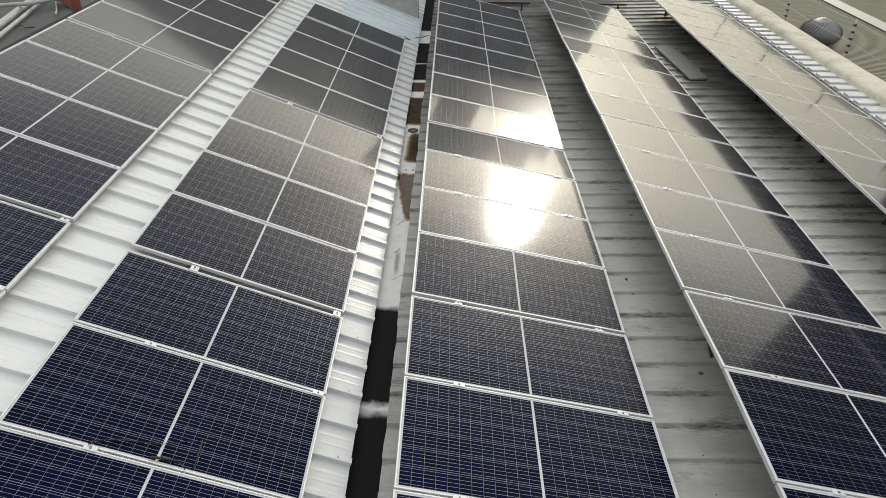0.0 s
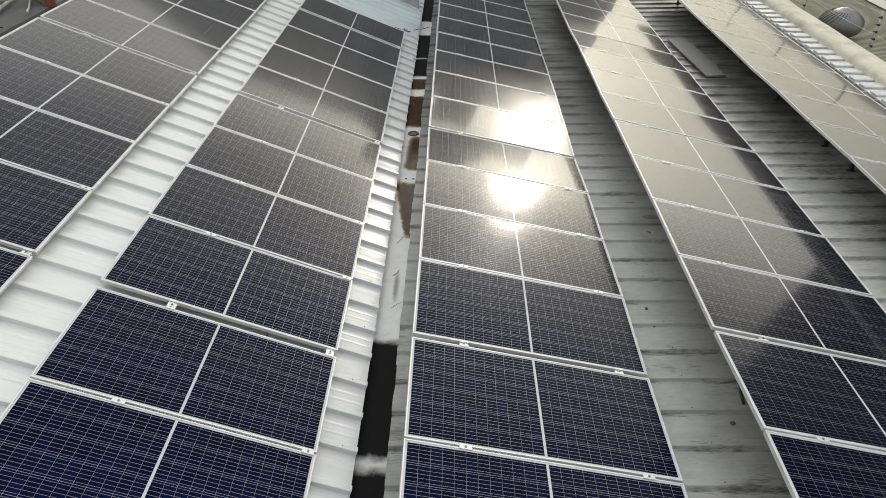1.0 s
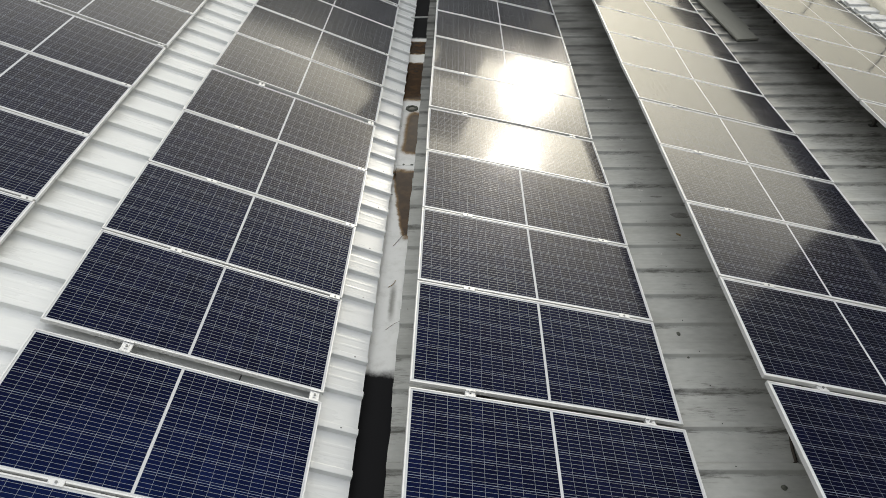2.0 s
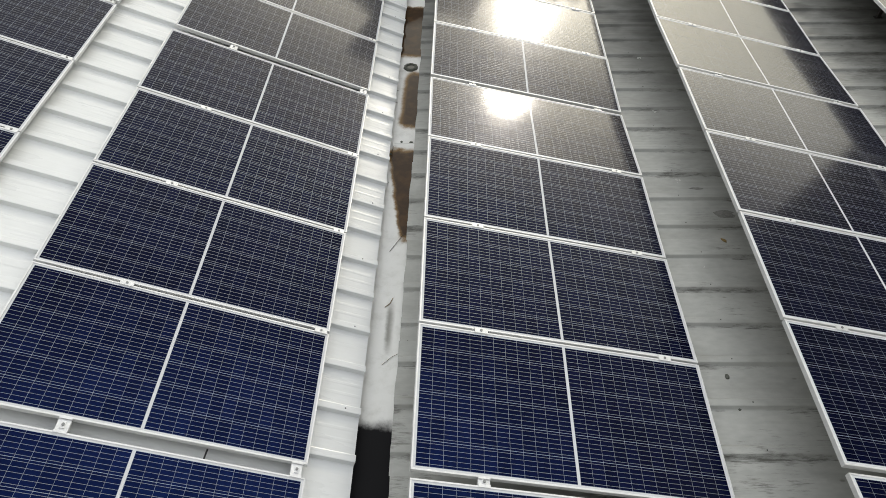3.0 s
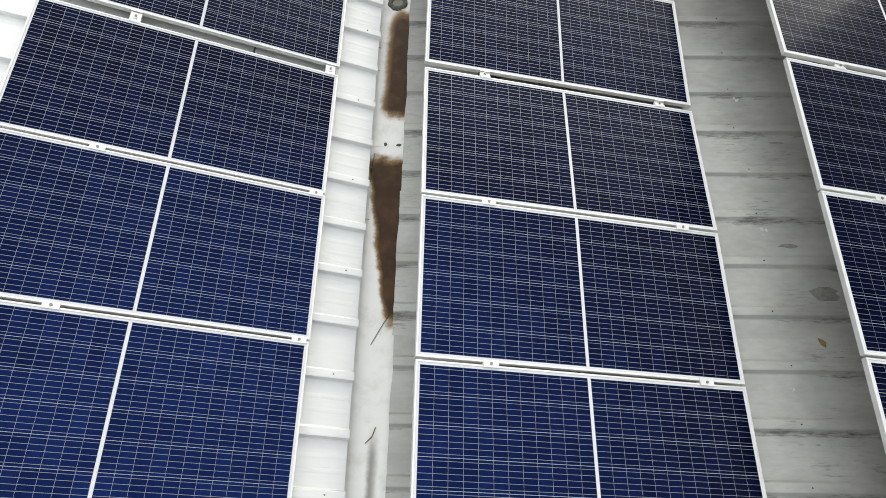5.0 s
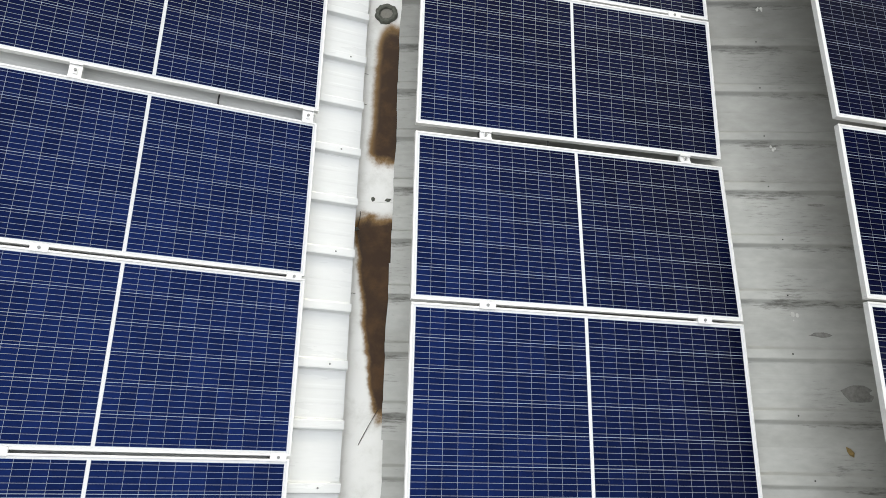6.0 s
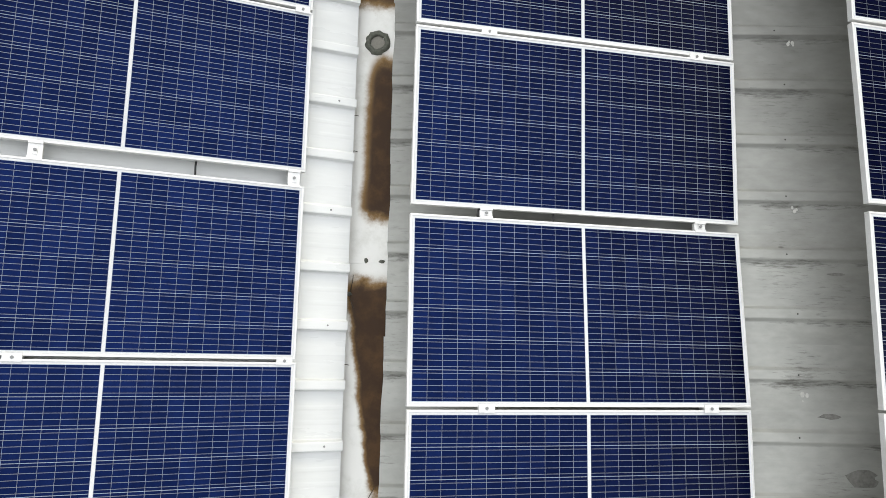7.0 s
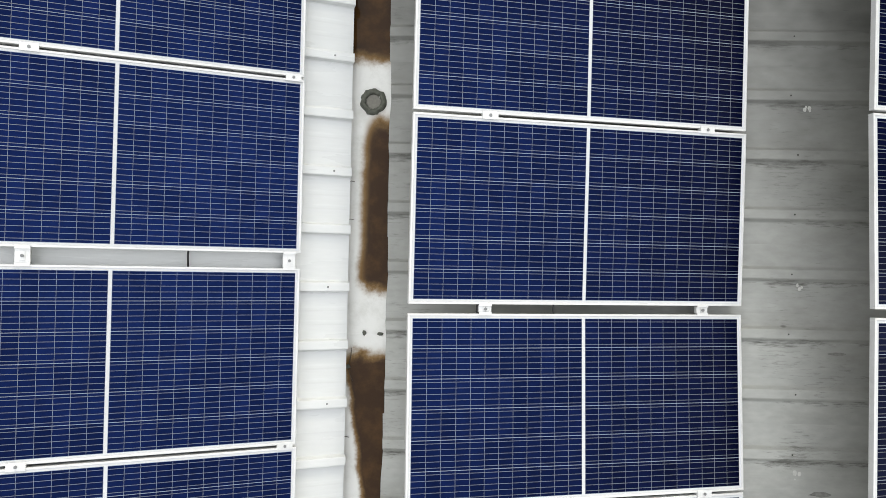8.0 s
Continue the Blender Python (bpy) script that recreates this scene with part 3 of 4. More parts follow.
# ---- solar panels ----
def panel_frame():
    bm = bmesh.new()
    w, h, lip = 0.035, 0.035, 0.012
    for x0, x1, y0, y1 in ((0, LONG, 0, lip), (0, LONG, SHORT - lip, SHORT), (0, lip, lip, SHORT - lip), (LONG - lip, LONG, lip, SHORT - lip)):
        box(bm, x0, x1, y0, y1, -h, 0, bevel=0.0015)
    for x0, x1, y0, y1 in ((lip, LONG - lip, lip, w), (lip, LONG - lip, SHORT - w, SHORT - lip)):
        box(bm, x0, x1, y0, y1, -h, -h + 0.002)
    return mesh_of(bm, "frame", M_ALU)


def flat(name, rects, z, material):
    verts, faces = [], []
    for x0, x1, y0, y1 in rects:
        k = len(verts)
        verts += [(x0, y0, z), (x1, y0, z), (x1, y1, z), (x0, y1, z)]
        faces.append((k, k + 1, k + 2, k + 3))
    me = bpy.data.meshes.new(name)
    me.from_pydata(verts, [], faces)
    me.materials.append(material)
    return me


MARG_X, MARG_Y, MID = 0.026, 0.026, 0.020
CELL_X = (LONG - 2 * MARG_X - MID) / 24
CELL_Y = (SHORT - 2 * MARG_Y) / 6
GAP_X, GAP_Y = 0.0018, 0.0034
cell_rects, ribbon_rects = [], []
for half in (0, 1):
    hx = MARG_X + half * (12 * CELL_X + MID)
    for i in range(12):
        for j in range(6):
            cell_rects.append((hx + i * CELL_X + GAP_X / 2, hx + (i + 1) * CELL_X - GAP_X / 2, MARG_Y + j * CELL_Y + GAP_Y / 2, MARG_Y + (j + 1) * CELL_Y - GAP_Y / 2))
    for j in range(6):
        for b in range(5):
            yc = MARG_Y + j * CELL_Y + GAP_Y / 2 + (CELL_Y - GAP_Y) * (b + 0.5) / 5
            ribbon_rects.append((hx, hx + 12 * CELL_X, yc - 0.0014, yc + 0.0014))
FRAME_ME = panel_frame()
LAYER_ME = flat("cell_layer", cell_rects, -0.0035, M_CELL)
RIBBON_ME = flat("ribbon_grid", ribbon_rects, -0.0032, M_RIBBON)
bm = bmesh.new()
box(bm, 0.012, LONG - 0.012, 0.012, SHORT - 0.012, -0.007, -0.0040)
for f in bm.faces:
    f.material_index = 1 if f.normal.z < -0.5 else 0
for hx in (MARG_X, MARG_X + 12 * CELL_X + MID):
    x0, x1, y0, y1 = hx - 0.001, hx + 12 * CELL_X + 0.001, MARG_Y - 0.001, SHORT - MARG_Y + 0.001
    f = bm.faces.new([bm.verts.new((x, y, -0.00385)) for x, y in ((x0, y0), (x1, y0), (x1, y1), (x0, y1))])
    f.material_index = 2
BACK_ME = mesh_of(bm, "backsheet", (M_BACK, M_SHADE_BACK, M_GAP))
bm = bmesh.new()
box(bm, -CELL_X / 2 + GAP_X / 2, CELL_X / 2 - GAP_X / 2, -CELL_Y / 2 + GAP_Y / 2, CELL_Y / 2 - GAP_Y / 2, -0.0003, 0)
ONE_CELL = mesh_of(bm, "cell", M_CELL)


def solar_panel(m, label, group, single_cells):
    top = empty("solar_panel", m, label, "solar panel", group)
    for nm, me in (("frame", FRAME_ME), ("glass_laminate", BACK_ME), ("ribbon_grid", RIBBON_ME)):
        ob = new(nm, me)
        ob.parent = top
        if nm == "ribbon_grid":
            tagged(ob, kind="stuff")
    if single_cells:
        for x0, x1, y0, y1 in cell_rects:
            ob = new("cell", ONE_CELL)
            ob.parent = top
            ob.location = ((x0 + x1) / 2, (y0 + y1) / 2, -0.0035)
    else:
        ob = new("cell_layer", LAYER_ME)
        ob.parent = top
        tagged(ob, kind="stuff")
    return top


bm = bmesh.new()
box(bm, -0.045, 0.045, -0.010, 0.010, -0.03, 0.001)
box(bm, -0.045, 0.045, -0.022, 0.022, 0.001, 0.005, bevel=0.001)
CLAMP_ME = mesh_of(bm, "clamp", M_ALU)
WIDE_CLAMPS = {}


def wide_clamp(gap):
    if gap not in WIDE_CLAMPS:
        bm = bmesh.new()
        box(bm, -0.036, 0.036, -gap / 2 + 0.006, gap / 2 - 0.006, -0.03, -0.004, bevel=0.002)
        for s in (-1, 1):
            box(bm, -0.036, 0.036, s * gap / 2 - 0.010, s * gap / 2 + 0.009, 0.0008, 0.005, bevel=0.001)
        box(bm, -0.012, 0.012, -gap / 4, gap / 4, -0.004, 0.002)
        WIDE_CLAMPS[gap] = mesh_of(bm, "clamp", M_ALU)
    return WIDE_CLAMPS[gap]


bm = bmesh.new()
bmesh.ops.create_cone(bm, segments=6, radius1=0.009, radius2=0.009, depth=0.008, cap_ends=True)
BOLT_ME = mesh_of(bm, "bolt", M_STEEL)
RAIL_ME = {}


def rail_mesh(length):
    key = round(length, 3)
    if key not in RAIL_ME:
        bm = bmesh.new()
        box(bm, -0.02, 0.02, 0, length, -0.040, 0, bevel=0.002)
        RAIL_ME[key] = mesh_of(bm, "rail", M_ALU)
    return RAIL_ME[key]


def array(name, x, z, slope, bounds_z, y_start, counts, wide, clamps, racked, label, rack_label, near=(0, 0)):
    """Groups of panels one behind the other; each group is on a rack of its own with two rails."""
    y, line = y_start, 0
    tan = math.tan(radians(slope))
    for gi, count in enumerate(counts):
        g0 = y
        length = count * SHORT + (count - 1) * NARROW
        rack = empty("panel_rack", pose(x, g0, z, 0, slope, 0), rack_label, "panel rack", name + " racks")
        for fx in clamps:
            r = new("rail", rail_mesh(length + wide + 0.02))
            r.parent = rack
            r.matrix_local = pose(fx * LONG, -0.03, -0.0365)
            for k in range(count):
                last = k == count - 1
                c = new("clamp", wide_clamp(wide) if last else CLAMP_ME)
                c.parent = rack
                c.location = (fx * LONG, (k + 1) * SHORT + k * NARROW + (wide if last else NARROW) / 2, bounds_z[line + k + 1])
                b = new("bolt", BOLT_ME)
                b.parent = c
                b.location = (0, 0, 0.006)
        if racked:
            for q in range(3):
                yy = 0.35 + q * (length - 0.7) / 2
                for fx in clamps:
                    sx = fx * LONG + 0.12
                    wx, wz = x + sx * math.cos(radians(slope)), z - sx * math.sin(radians(slope)) - 0.078
                    h = wz - grey_z(wx)
                    bm = bmesh.new()
                    if h > 0.1:
                        box(bm, -0.02, 0.02, -0.02, 0.02, -h, 0.0, bevel=0.002)
                    box(bm, -0.05, 0.05, -0.03, 0.03, -h, -h + 0.006)
                    leg = part("leg", bm, M_LEG, rack)
                    leg.matrix_local = rack.matrix_world.inverted() @ pose(wx, g0 + yy, wz)
                bm = bmesh.new()
                tube(bm, [(clamps[0] * LONG, yy, -0.10), (clamps[1] * LONG, yy, -0.095)], 0.018, 6)
                part("brace", bm, M_LEG, rack)
        else:
            for fx in clamps:
                for q in range(4):
                    yy = 0.15 + q * (length - 0.3) / 3
                    bm = bmesh.new()
                    box(bm, fx * LONG - 0.025, fx * LONG + 0.025, yy - 0.02, yy + 0.02, -0.122, -0.076, bevel=0.002)
                    part("foot", bm, M_ALU, rack)
        for k in range(count):
            z0, z1 = bounds_z[line + k], bounds_z[line + k + 1]
            tip = math.degrees(math.atan2(z1 - z0, SHORT))
            solar_panel(pose(x, y, z, 0, slope, 0) @ pose(random.uniform(-0.003, 0.003), 0, z0, tip, random.uniform(-0.12, 0.12), 0), label, name, near[0] < y + SHORT / 2 < near[1])
            y += SHORT + NARROW
        y += wide - NARROW
        line += count


def wobble(n, amount):
    return [random.uniform(-amount, amount) for _ in range(n + 1)]


BLUE = "blue half-cut solar panel"
zC = [0.0, 0.004, -0.003, 0.002, 0.0, 0.024, 0.010, 0.013, -0.030, -0.002, 0.014, 0.012, 0.008, 0.004, 0.006, 0.0, 0.002]
array("panels on the grey roof by the gutter", C_X, C_Z, C_SLOPE, zC, 9.250 - 8 * SHORT - 6 * NARROW - 0.05, (4, 4, 4, 4), 0.05, (0.213, 0.872), True,
      BLUE + " tilted on a rack over grey roofing", "steel legs and aluminium rails on the grey roof", (5.0, 13.5))
zB = wobble(13, 0.004)
array("panels on the white roof by the gutter", B_X, B_Z, B_SLOPE, zB, 9.470 - 8 * SHORT - 6 * NARROW - 0.09, (4, 4, 4, 1), 0.09, (0.295, 0.968), False,
      BLUE + " lying flush on the white roof", "aluminium mounting rails on the white roof", (5.0, 13.5))
zD = wobble(16, 0.013)
array("panels in the middle of the grey roof", D_X, D_Z, D_SLOPE, zD, 9.282 - 8 * SHORT - 6 * NARROW - 0.045, (4, 4, 4, 4), 0.045, (0.213, 0.872), True,
      BLUE + " tilted on a rack over grey roofing", "steel legs and aluminium rails on the grey roof", (6.5, 12.5))
zE = wobble(16, 0.014)
array("panels beside the parapet", E_X, E_Z, D_SLOPE, zE, 9.30 - 8 * SHORT - 6 * NARROW - 0.045, (4, 4, 4, 4), 0.045, (0.213, 0.872), True,
      BLUE + " tilted on a rack beside the parapet", "steel legs and aluminium rails on the grey roof")
zA = wobble(16, 0.004)
array("panels under the ridge", A_X, B_Z + math.tan(radians(B_SLOPE)) * (B_X - A_X), B_SLOPE, zA, 9.556 - 8 * SHORT - 6 * NARROW - 0.06, (4, 4, 4, 4), 0.06, (0.295, 0.968), False,
      BLUE + " lying flush below the roof ridge", "aluminium mounting rails on the white roof")


# ---- things in and beside the gutter ----
def ragged_ring(bm, cx, cy, z, r0, r1, h, seed):
    n = 40
    loops = []
    for rr, zz in ((r1 * 1.04, 0.0), (r1, h * 0.7), ((r0 + r1) / 2, h), (r0 * 1.05, h * 0.85), (r0, -0.002)):
        loops.append([bm.verts.new((cx + rr * (1 + 0.16 * noise.noise((math.cos(a) * 3 + seed, math.sin(a) * 3, rr * 9)) + 0.22 * max(0, noise.noise((math.cos(a) * 5 + seed, math.sin(a) * 5, 3.3)) - 0.25)) * math.cos(a),
                                    cy + rr * (1 + 0.16 * noise.noise((math.cos(a) * 3 + seed, math.sin(a) * 3, rr * 9)) + 0.22 * max(0, noise.noise((math.cos(a) * 5 + seed, math.sin(a) * 5, 3.3)) - 0.25)) * math.sin(a),
                                    z + zz * (1 + 0.3 * noise.noise((math.cos(a) * 3, math.sin(a) * 3, seed))))) for a in (2 * math.pi * k / n for k in range(n))])
    for a, b in zip(loops, loops[1:]):
        for k in range(n):
            bm.faces.new((a[k], a[(k + 1) % n], b[(k + 1) % n], b[k])).smooth = True
    return loops


drain = empty("drain_outlet", pose(-0.279, 10.528, 0.300), "round gutter drain outlet ringed with grey sealant", "drain")
bm = bmesh.new()
ragged_ring(bm, 0, 0, 0.0, 0.044, 0.078, 0.022, 2.0)
part("sealant_ring", bm, M_SEAL, drain, "lumpy grey green sealant")
bm = bmesh.new()
bmesh.ops.create_cone(bm, segments=24, radius1=0.046, radius2=0.046, depth=0.004, cap_ends=True, matrix=Matrix.Translation((0, 0, 0.004)))
part("silted_mouth", bm, M_SILT, drain, "mouth filled with grey silt")


def lump(name, x, y, z, rx, ry, h, material, label, category, seed):
    bm = bmesh.new()
    bmesh.ops.create_icosphere(bm, subdivisions=2, radius=1)
    for v in bm.verts:
        v.co *= 1 + 0.35 * noise.noise(v.co * 1.6 + Vector((seed, 0, 0)))
        v.co = Vector((v.co.x * rx, v.co.y * ry, max(v.co.z, -0.1) * h))
    ob = part(name, bm, material)
    ob.location = (x, y, z)
    return tagged(ob, label, category)


lump("sealant_blob", -0.305, 9.072, 0.304, 0.013, 0.016, 0.008, M_SEAL, "small dark blob of sealant on the gutter joint", "sealant", 1)
lump("sealant_blob", -0.205, 9.068, 0.304, 0.019, 0.012, 0.010, M_SEAL, "small dark blob of sealant on the gutter joint", "sealant", 5)
lump("mud_clod", -0.408, 8.86, 0.305, 0.022, 0.013, 0.010, M_SEAL, "dark clod of wet debris at the gutter edge", "debris", 8)


def twig(pts, r, label, material=None):
    bm = bmesh.new()
    tube(bm, pts, r, 5)
    return tagged(part("twig", bm, material or M_TWIG), label, "twig")


twig([(-0.315, 7.49, 0.304), (-0.26, 7.60, 0.306), (-0.205, 7.70, 0.312)], 0.0022, "thin dark twig lying across the gutter")
twig([(-0.29, 6.30, 0.304), (-0.22, 6.37, 0.310), (-0.12, 6.43, 0.318), (-0.10, 6.44, 0.43)], 0.0018, "thin dry stalk hanging into the gutter")
twig([(-0.40, 8.86, 0.306), (-0.385, 8.93, 0.312), (-0.38, 8.98, 0.318)], 0.0022, "short dark twig in the gutter")
twig([(-0.40, 8.845, 0.308), (-0.385, 8.80, 0.309), (-0.37, 8.77, 0.306)], 0.0018, "short dark twig in the gutter")
twig([(-0.31, 6.86, 0.304), (-0.27, 6.90, 0.306), (-0.25, 6.96, 0.305)], 0.003, "curled dry yellow stalk in the gutter", M_LEAF)
for yy in (10.02, 9.78, 8.42):
    twig([(-0.43, yy, 0.306), (-0.405, yy + 0.004, 0.308), (-0.385, yy, 0.307)], 0.002, "tiny dark twig at the gutter edge")
bz = lambda x: B_Z - math.tan(radians(B_SLOPE)) * (x - B_X)
for path, r in ((((-1.98, 3.235), (-1.835, 3.30), (-1.615, 3.345)), 0.0035), (((-1.615, 3.345), (-1.46, 3.43), (-1.37, 3.462)), 0.0022), (((-1.372, 3.462), (-1.364, 3.35), (-1.357, 3.235)), 0.006),
                (((-1.63, 3.225), (-1.55, 3.245), (-1.47, 3.25)), 0.009), (((-1.47, 3.25), (-1.43, 3.235), (-1.405, 3.20)), 0.003), (((-1.99, 3.20), (-1.955, 3.235), (-1.92, 3.225)), 0.004)):
    twig([(px, py, bz(px) + 0.006 + r + 0.004 * math.sin(px * 9)) for px, py in path], r, "dry dark stalk caught on the panel edge")
for path, r in ((((2.73, 5.10), (2.70, 4.98), (2.685, 4.87)), 0.012), (((2.685, 4.87), (2.62, 4.84), (2.56, 4.83)), 0.007)):
    twig([(px, py, grey_z(px) + r + 0.002) for px, py in path], r, "dark rotting stick on the grey roof")


def leaf(x, y, z, size, turn, material, label, category):
    bm = bmesh.new()
    pts = [(0, 0), (0.3, 0.22), (0.65, 0.20), (1, 0), (0.65, -0.2), (0.3, -0.22)]
    up = [bm.verts.new((a * size, b * size, 0.006 + 0.006 * math.sin(a * 5))) for a, b in pts]
    lo = [bm.verts.new((a * size, b * size, 0.004 + 0.006 * math.sin(a * 5))) for a, b in pts]
    bm.faces.new(up), bm.faces.new(lo[::-1])
    for k in range(6):
        bm.faces.new((up[k], lo[k], lo[(k + 1) % 6], up[(k + 1) % 6]))
    ob = part("leaf", bm, material)
    ob.matrix_world = pose(x, y, z, 0, 0, turn)
    return tagged(ob, label, category)


leaf(2.55, 7.47, grey_z(2.55), 0.07, 120, M_LEAF, "dry brown leaf on the grey roof", "leaf")
for sx, sy, sr in ((2.365, 10.488, 0.016), (2.33, 9.425, 0.014), (2.325, 8.285, 0.018), (2.335, 8.41, 0.020), (2.28, 7.337, 0.014), (2.29, 7.196, 0.008)):
    bm = bmesh.new()
    for k in range(4):
        a = random.uniform(0, 6.28)
        b = bmesh.new()
        bmesh.ops.create_icosphere(b, subdivisions=1, radius=sr * random.uniform(0.2, 0.85), matrix=Matrix.Translation((math.cos(a) * sr, math.sin(a) * sr * 1.4, 0)) @ Matrix.Diagonal((1, 1.3, 0.2, 1)))
        join(bm, b)
    ob = part("bird_dropping", bm, M_DROP)
    ob.location = (sx, sy, grey_z(sx) + 0.002)
    tagged(ob, "small white bird dropping on the grey roof", "bird dropping")
lump("dark_clod", 2.192, 6.125, grey_z(2.19) + 0.001, 0.018, 0.022, 0.012, M_SEAL, "small dark clod on the grey roof", "debris", 3)
lump("dark_clod", 2.205, 5.86, grey_z(2.2) + 0.001, 0.012, 0.012, 0.008, M_SEAL, "small dark clod on the grey roof", "debris", 4)
lump("dark_clod", 2.537, 4.678, grey_z(2.54) + 0.001, 0.024, 0.022, 0.014, M_SEAL, "dark clod of debris on the grey roof", "debris", 6)
lump("leaf_heap", 2.57, 5.19, grey_z(2.57) + 0.001, 0.045, 0.022, 0.02, M_TWIG, "small dark heap of rotten leaves on the grey roof", "debris", 9)
for sx, sy, rx, ry, seed in ((2.47, 8.18, 0.07, 0.016, 11), (2.46, 8.06, 0.11, 0.010, 12), (2.64, 7.83, 0.10, 0.055, 13), (2.56, 9.02, 0.06, 0.010, 14)):
    lump("mud_smear", sx, sy, grey_z(sx) + 0.0015, rx, ry, 0.0012, M_SMEAR, "thin dry grey mud smear on the grey roof", "stain", seed)

# roofing screws on the ribs
bm = bmesh.new()
bmesh.ops.create_cone(bm, segments=8, radius1=0.007, radius2=0.004, depth=0.006, cap_ends=True)
SCREW_ME = mesh_of(bm, "roof_screw", M_STEEL)
bm = bmesh.new()
bmesh.ops.create_cone(bm, segments=8, radius1=0.008, radius2=0.004, depth=0.007, cap_ends=True)
DARK_SCREW_ME = mesh_of(bm, "roof_screw", M_LEG)
for k in range(-22, 20):
    if k % 2 == 0:
        ob = new("roof_screw", SCREW_ME)
        ob.parent = white_roof
        sx = -0.515 + 0.01 * ((k * 7) % 3)
        ob.location = (sx, 9.361 + RIB_W * k, white_z(sx) + 0.045)
    ob = new("roof_screw", DARK_SCREW_ME)
    ob.parent = grey_roof
    sx = 2.255 + 0.015 * ((k * 5) % 4)
    ob.location = (sx, 9.135 + RIB_G * k, grey_z(sx) + 0.026)

# cables in the gaps between the panel groups
def cable(pts, r, label):
    bm = bmesh.new()
    tube(bm, pts, r, 6)
    return tagged(part("cable", bm, M_CABLE), label, "cable")


for yy in (9.535, 5.25):
    cx = -1.25
    cable([(cx, yy - 0.09, bz(cx) - 0.06), (cx, yy, bz(cx) - 0.05), (cx + 0.005, yy + 0.09, bz(cx) - 0.06)], 0.006, "black cable crossing between two flush panels")
for x, z in ((C_X, C_Z), (D_X, D_Z)):
    for fx in (0.19, 0.41):
        cx = x + fx * 1.953
        cz = z - fx * 0.433 - 0.06
        cable([(cx, 9.17, cz), (cx, 9.275, cz + 0.005), (cx, 9.38, cz)], 0.009 if fx < 0.3 else 0.005, "black cable crossing between two racked panels")

# ---- the far end ----
bm = bmesh.new()
prof = []
for k in range(25):
    prof.append((k * 0.08, (0.0, 0.0, 0.045, 0.045)[k % 4]))
up = [[bm.verts.new((x, y, z + dz)) for y, z in prof] for dz in (0, -0.003) for x in (0, 0.85, 1.72)]
for a, b, flip in ((0, 1, 0), (1, 2, 0), (3, 4, 1), (4, 5, 1)):
    for j in range(24):
        q = (up[a][j], up[b][j], up[b][j + 1], up[a][j + 1])
        bm.faces.new(q if not flip else q[::-1])
for j in range(24):
    bm.faces.new((up[2][j], up[5][j], up[5][j + 1], up[2][j + 1]))
loose = part("loose_sheet", bm, M_SHEET)
loose.matrix_world = pose(-2.02, 15.0, white_z(-2.02) + 0.045, 0, B_SLOPE, 0)
tagged(loose, "pale blue corrugated plastic sheet lying on the white roof", "roofing sheet")
cable([(-1.05, 14.93, white_z(-1.05) + 0.07), (-0.85, 15.02, white_z(-0.85) + 0.06), (-0.6, 15.1, white_z(-0.6) + 0.065), (-0.42, 15.35, 0.50), (-0.34, 15.5, 0.46), (-0.2, 15.7, 0.45)], 0.008, "black cable trailing across the loose sheet")
cable([(-0.75, 15.05, white_z(-0.75) + 0.065), (-0.68, 15.14, white_z(-0.68) + 0.075), (-0.62, 15.13, white_z(-0.62) + 0.065)], 0.010, "short end of black cable on the loose sheet")
bm = bmesh.new()
tube(bm, [(-0.46, 13.74, 0.40), (-0.07, 13.74, 0.41)], 0.015, 8)
tagged(part("gutter_brace", bm, M_PVC), "pale bar bracing the gutter", "bar")


def bare_rack(x):
    rk = empty("bare_rack", pose(x, 17.95, -0.22), "unused dark rusted steel rack at the roof end", "rack", "bare racks")
    bm = bmesh.new()
    box(bm, 0.05, 1.9, -0.02, 0.02, 0.88, 0.92, bevel=0.002)
    part("beam", bm, M_RACK, rk)
    bm = bmesh.new()
    box(bm, 0.4, 1.9, 0.5, 0.53, 0.72, 0.75, bevel=0.002)
    part("beam", bm, M_RACK, rk)
    for lx in (0.35, 1.7):
        bm = bmesh.new()
        box(bm, lx - 0.018, lx + 0.018, 0.02, 0.055, grey_z(x + lx) + 0.22, 0.92, bevel=0.002)
        part("leg", bm, M_RACK, rk)
    return rk


bare_rack(0.35)
bare_rack(2.75)

# board on the grey roof
board = empty("board", pose(4.735, 13.42, grey_z(4.73) + 0.03, 0, -2, 3.5), "long grey weathered board lying on the grey roof", "board")
bm = bmesh.new()
box(bm, -0.165, 0.165, -1.05, 1.05, 0.012, 0.045, bevel=0.004)
part("plank", bm, M_PLANK, board)
bm = bmesh.new()
box(bm, 0.12, 0.24, -0.55, 0.75, -0.005, 0.012, bevel=0.003)
part("batten", bm, M_PLANK, board)

# ridge side: red beam and conduits over the dark roof
bm = bmesh.new()
box(bm, -1.3, 0.0, -0.06, 0.06, 0, 0.16, bevel=0.006)
for v in bm.verts:
    v.co = pose(-4.99, 10.12, 2.2, 0, 0, -50) @ v.co
tagged(part("steel_beam", bm, M_RUST), "red oxide painted steel beam end at the ridge", "beam")
def back_z(x):
    return white_z(-5.0) + 0.075 + 0.176 * (x + 5.0)


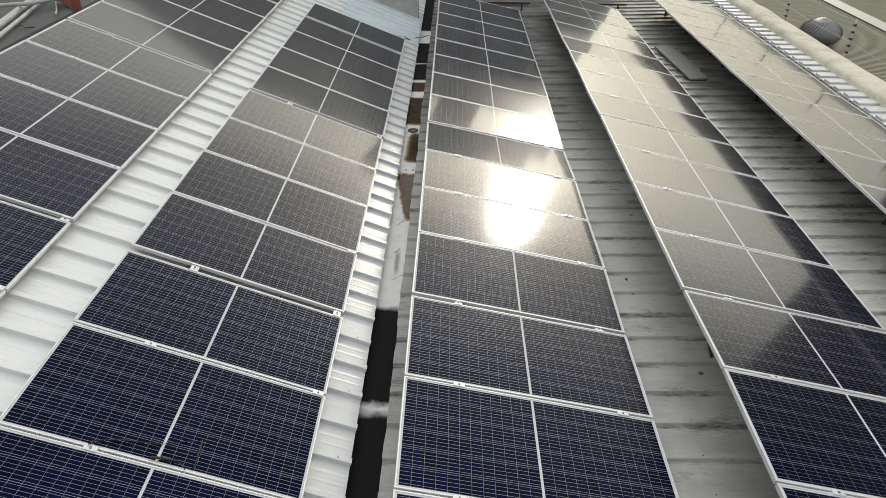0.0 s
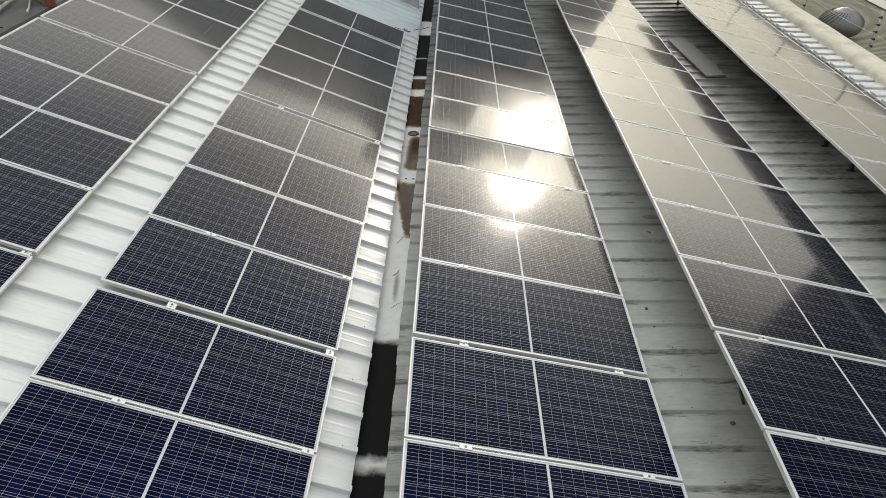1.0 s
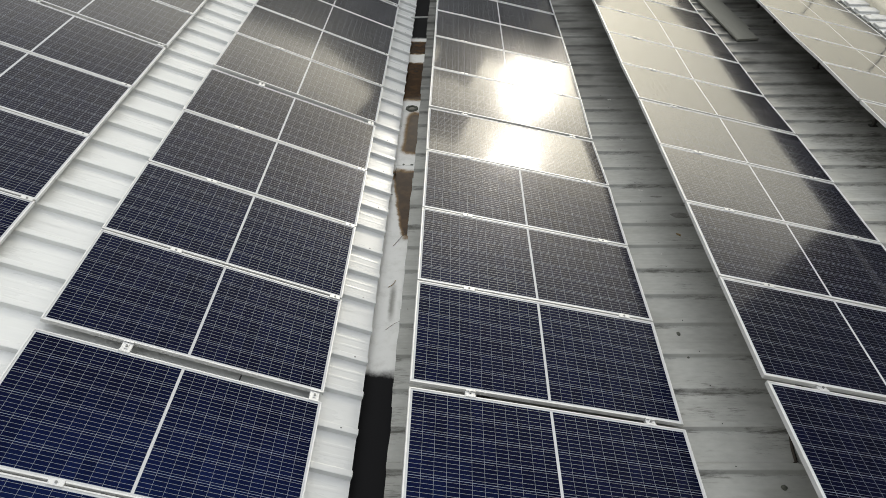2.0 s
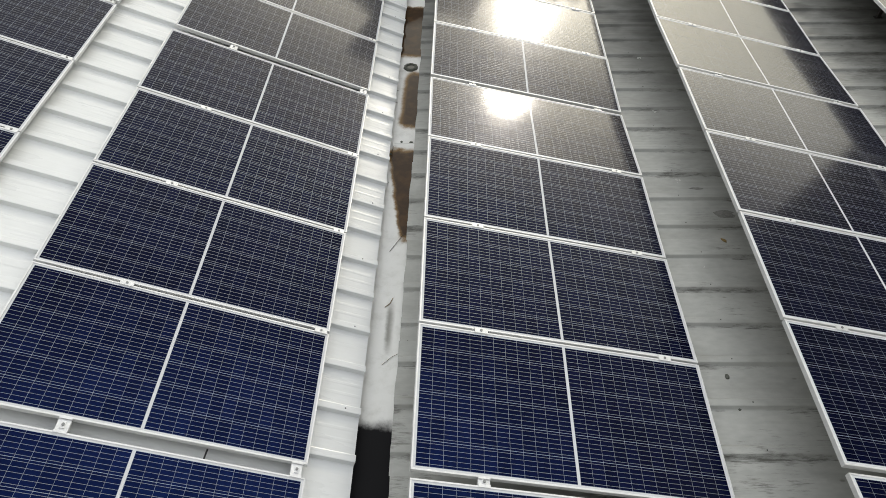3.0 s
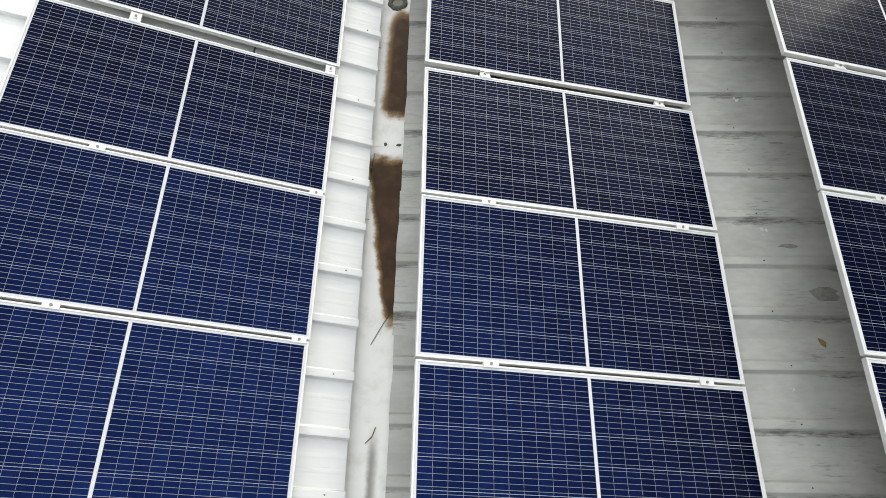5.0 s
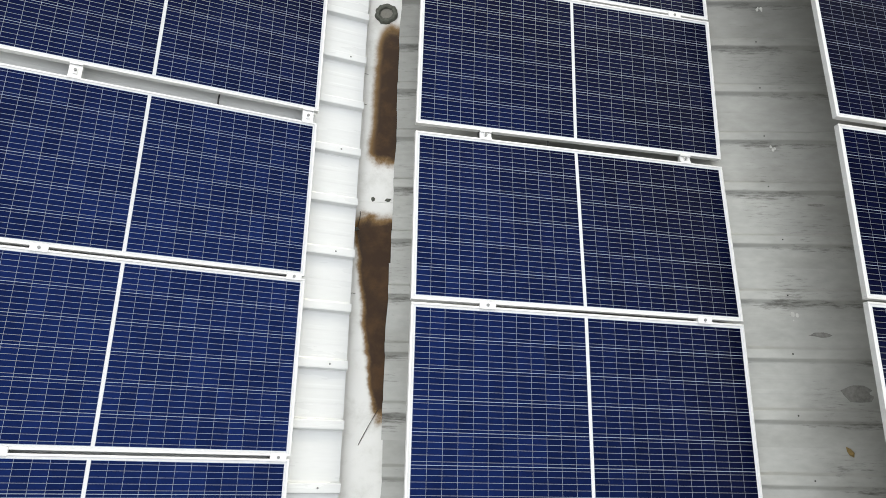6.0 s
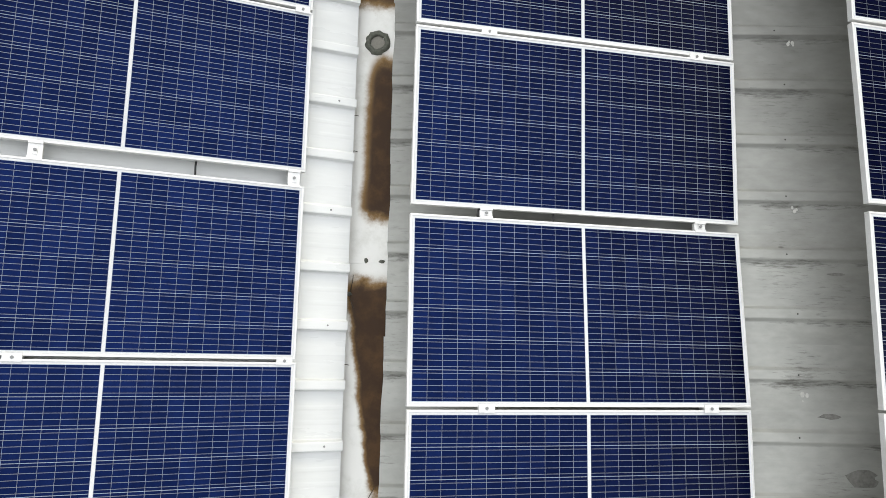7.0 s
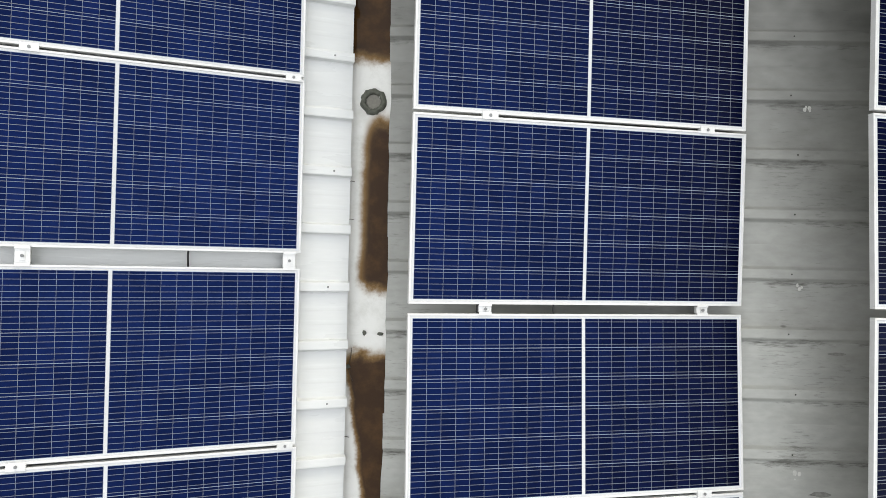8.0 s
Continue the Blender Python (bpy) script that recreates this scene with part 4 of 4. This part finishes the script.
for path, r in ((((-5.18, 8.25), (-5.33, 8.73), (-5.694, 9.91), (-6.186, 11.51), (-6.9, 13.8)), 0.028), (((-5.46, 8.5), (-5.74, 9.42), (-6.05, 10.42), (-6.478, 11.73), (-7.2, 14.0)), 0.05),
                (((-6.6, 10.86), (-6.2, 10.66), (-5.8, 10.45), (-5.42, 10.5)), 0.03)):
    bm = bmesh.new()
    tube(bm, [(px, py, back_z(px) + r + 0.02 + (0.09 if r == 0.03 else 0.0)) for px, py in path], r, 10)
    tagged(part("conduit", bm, M_PVC), "pale grey plastic conduit over the dark roof", "conduit")
cable([(px, py, back_z(px) + 0.03) for px, py in ((-5.8, 9.75), (-5.6, 9.42), (-5.39, 9.35), (-5.2, 9.12), (-5.05, 9.06))], 0.008, "dark cable lying on the back roof")
cable([(px, py, back_z(px) + 0.03) for px, py in ((-5.9, 8.75), (-5.6, 8.42), (-5.35, 8.3), (-5.05, 8.08))], 0.008, "dark cable lying on the back roof")
bm = bmesh.new()
tube(bm, [(px, py, back_z(px) + dz) for px, py, dz in ((-5.95, 11.33, 0.05), (-5.6, 10.7, 0.04), (-5.24, 10.02, 0.04), (-5.1, 9.72, 0.05), (-5.03, 9.62, 0.06))], 0.012, 8)
tagged(part("cable", bm, M_PVC), "looped pale grey cable by the red beam", "cable")

# ---- next door: fence posts, wires and a turbine ventilator ----
post_ys = (7.9, 10.8, 13.70, 16.62, 19.6)
for py in post_ys:
    p = empty("fence_post", pose(8.05, py, 0.55), "thin steel fence post with dark spikes", "fence post", "fence posts on the parapet")
    bm = bmesh.new()
    tube(bm, [(0, 0, 0), (0.005, 0.02, 0.4), (0.01, 0.05, 0.85)], 0.014, 6)
    part("post", bm, M_PVC, p)
    for k in range(6):
        bm = bmesh.new()
        bmesh.ops.create_cone(bm, segments=5, radius1=0.028, radius2=0.004, depth=0.075, cap_ends=True, matrix=pose(-0.035, 0, 0.1 + k * 0.13, 0, -80, 0))
        part("spike", bm, M_CABLE, p)
for wz, sag in ((0.98, 0.04), (1.36, 0.03)):
    bm = bmesh.new()
    pts = []
    for a, b in zip(post_ys, post_ys[1:]):
        for k in range(4):
            f = k / 4
            pts.append((8.06, a + (b - a) * f, wz - sag * math.sin(math.pi * f)))
    tube(bm, pts + [(8.06, post_ys[-1], wz)], 0.0025, 5)
    tagged(part("fence_wire", bm, M_PVC), "thin pale wire strung along the fence posts", "wire", "fence wires")

vent = empty("turbine_ventilator", pose(8.72, 16.2, 0.12) @ Matrix.Scale(1.12, 4), "round galvanised turbine ventilator with curved vanes", "ventilator")
bm = bmesh.new()
bmesh.ops.create_cone(bm, segments=24, radius1=0.30, radius2=0.26, depth=0.2, cap_ends=True, matrix=Matrix.Translation((0, 0, 0.02)))
part("neck", bm, M_STEEL, vent)
# a black ball inside, in place of the shade between the vanes
bm = bmesh.new()
bmesh.ops.create_uvsphere(bm, u_segments=20, v_segments=10, radius=1, matrix=Matrix.Translation((0, 0, 0.36)) @ Matrix.Diagonal((0.36, 0.36, 0.235, 1)))
part("core", bm, M_CABLE, vent, "black inner ball that stands for the shade between the vanes")
for k in range(30):
    bm = bmesh.new()
    a0 = 2 * math.pi * k / 30
    strips = []
    for i in range(9):
        th = math.pi * (0.1 + 0.82 * i / 8)
        tw = a0 + 0.5 * math.cos(th)
        rr, zz = 0.40 * math.sin(th), 0.36 + 0.27 * math.cos(th)
        w = 0.036 * math.sin(th) / 0.40 * 1.15
        strips.append([bm.verts.new(((rr + d) * math.cos(tw + e * w), (rr + d) * math.sin(tw + e * w), zz)) for e, d in ((-1, -0.012), (0, 0.008), (1, 0.012))])
    for u, v in zip(strips, strips[1:]):
        for j in (0, 1):
            bm.faces.new((u[j], u[j + 1], v[j + 1], v[j])).smooth = True
    part("vane", bm, M_STEEL, vent)
bm = bmesh.new()
bmesh.ops.create_cone(bm, segments=20, radius1=0.2, radius2=0.05, depth=0.06, cap_ends=True, matrix=Matrix.Translation((0, 0, 0.62)))
part("cap", bm, M_STEEL, vent)
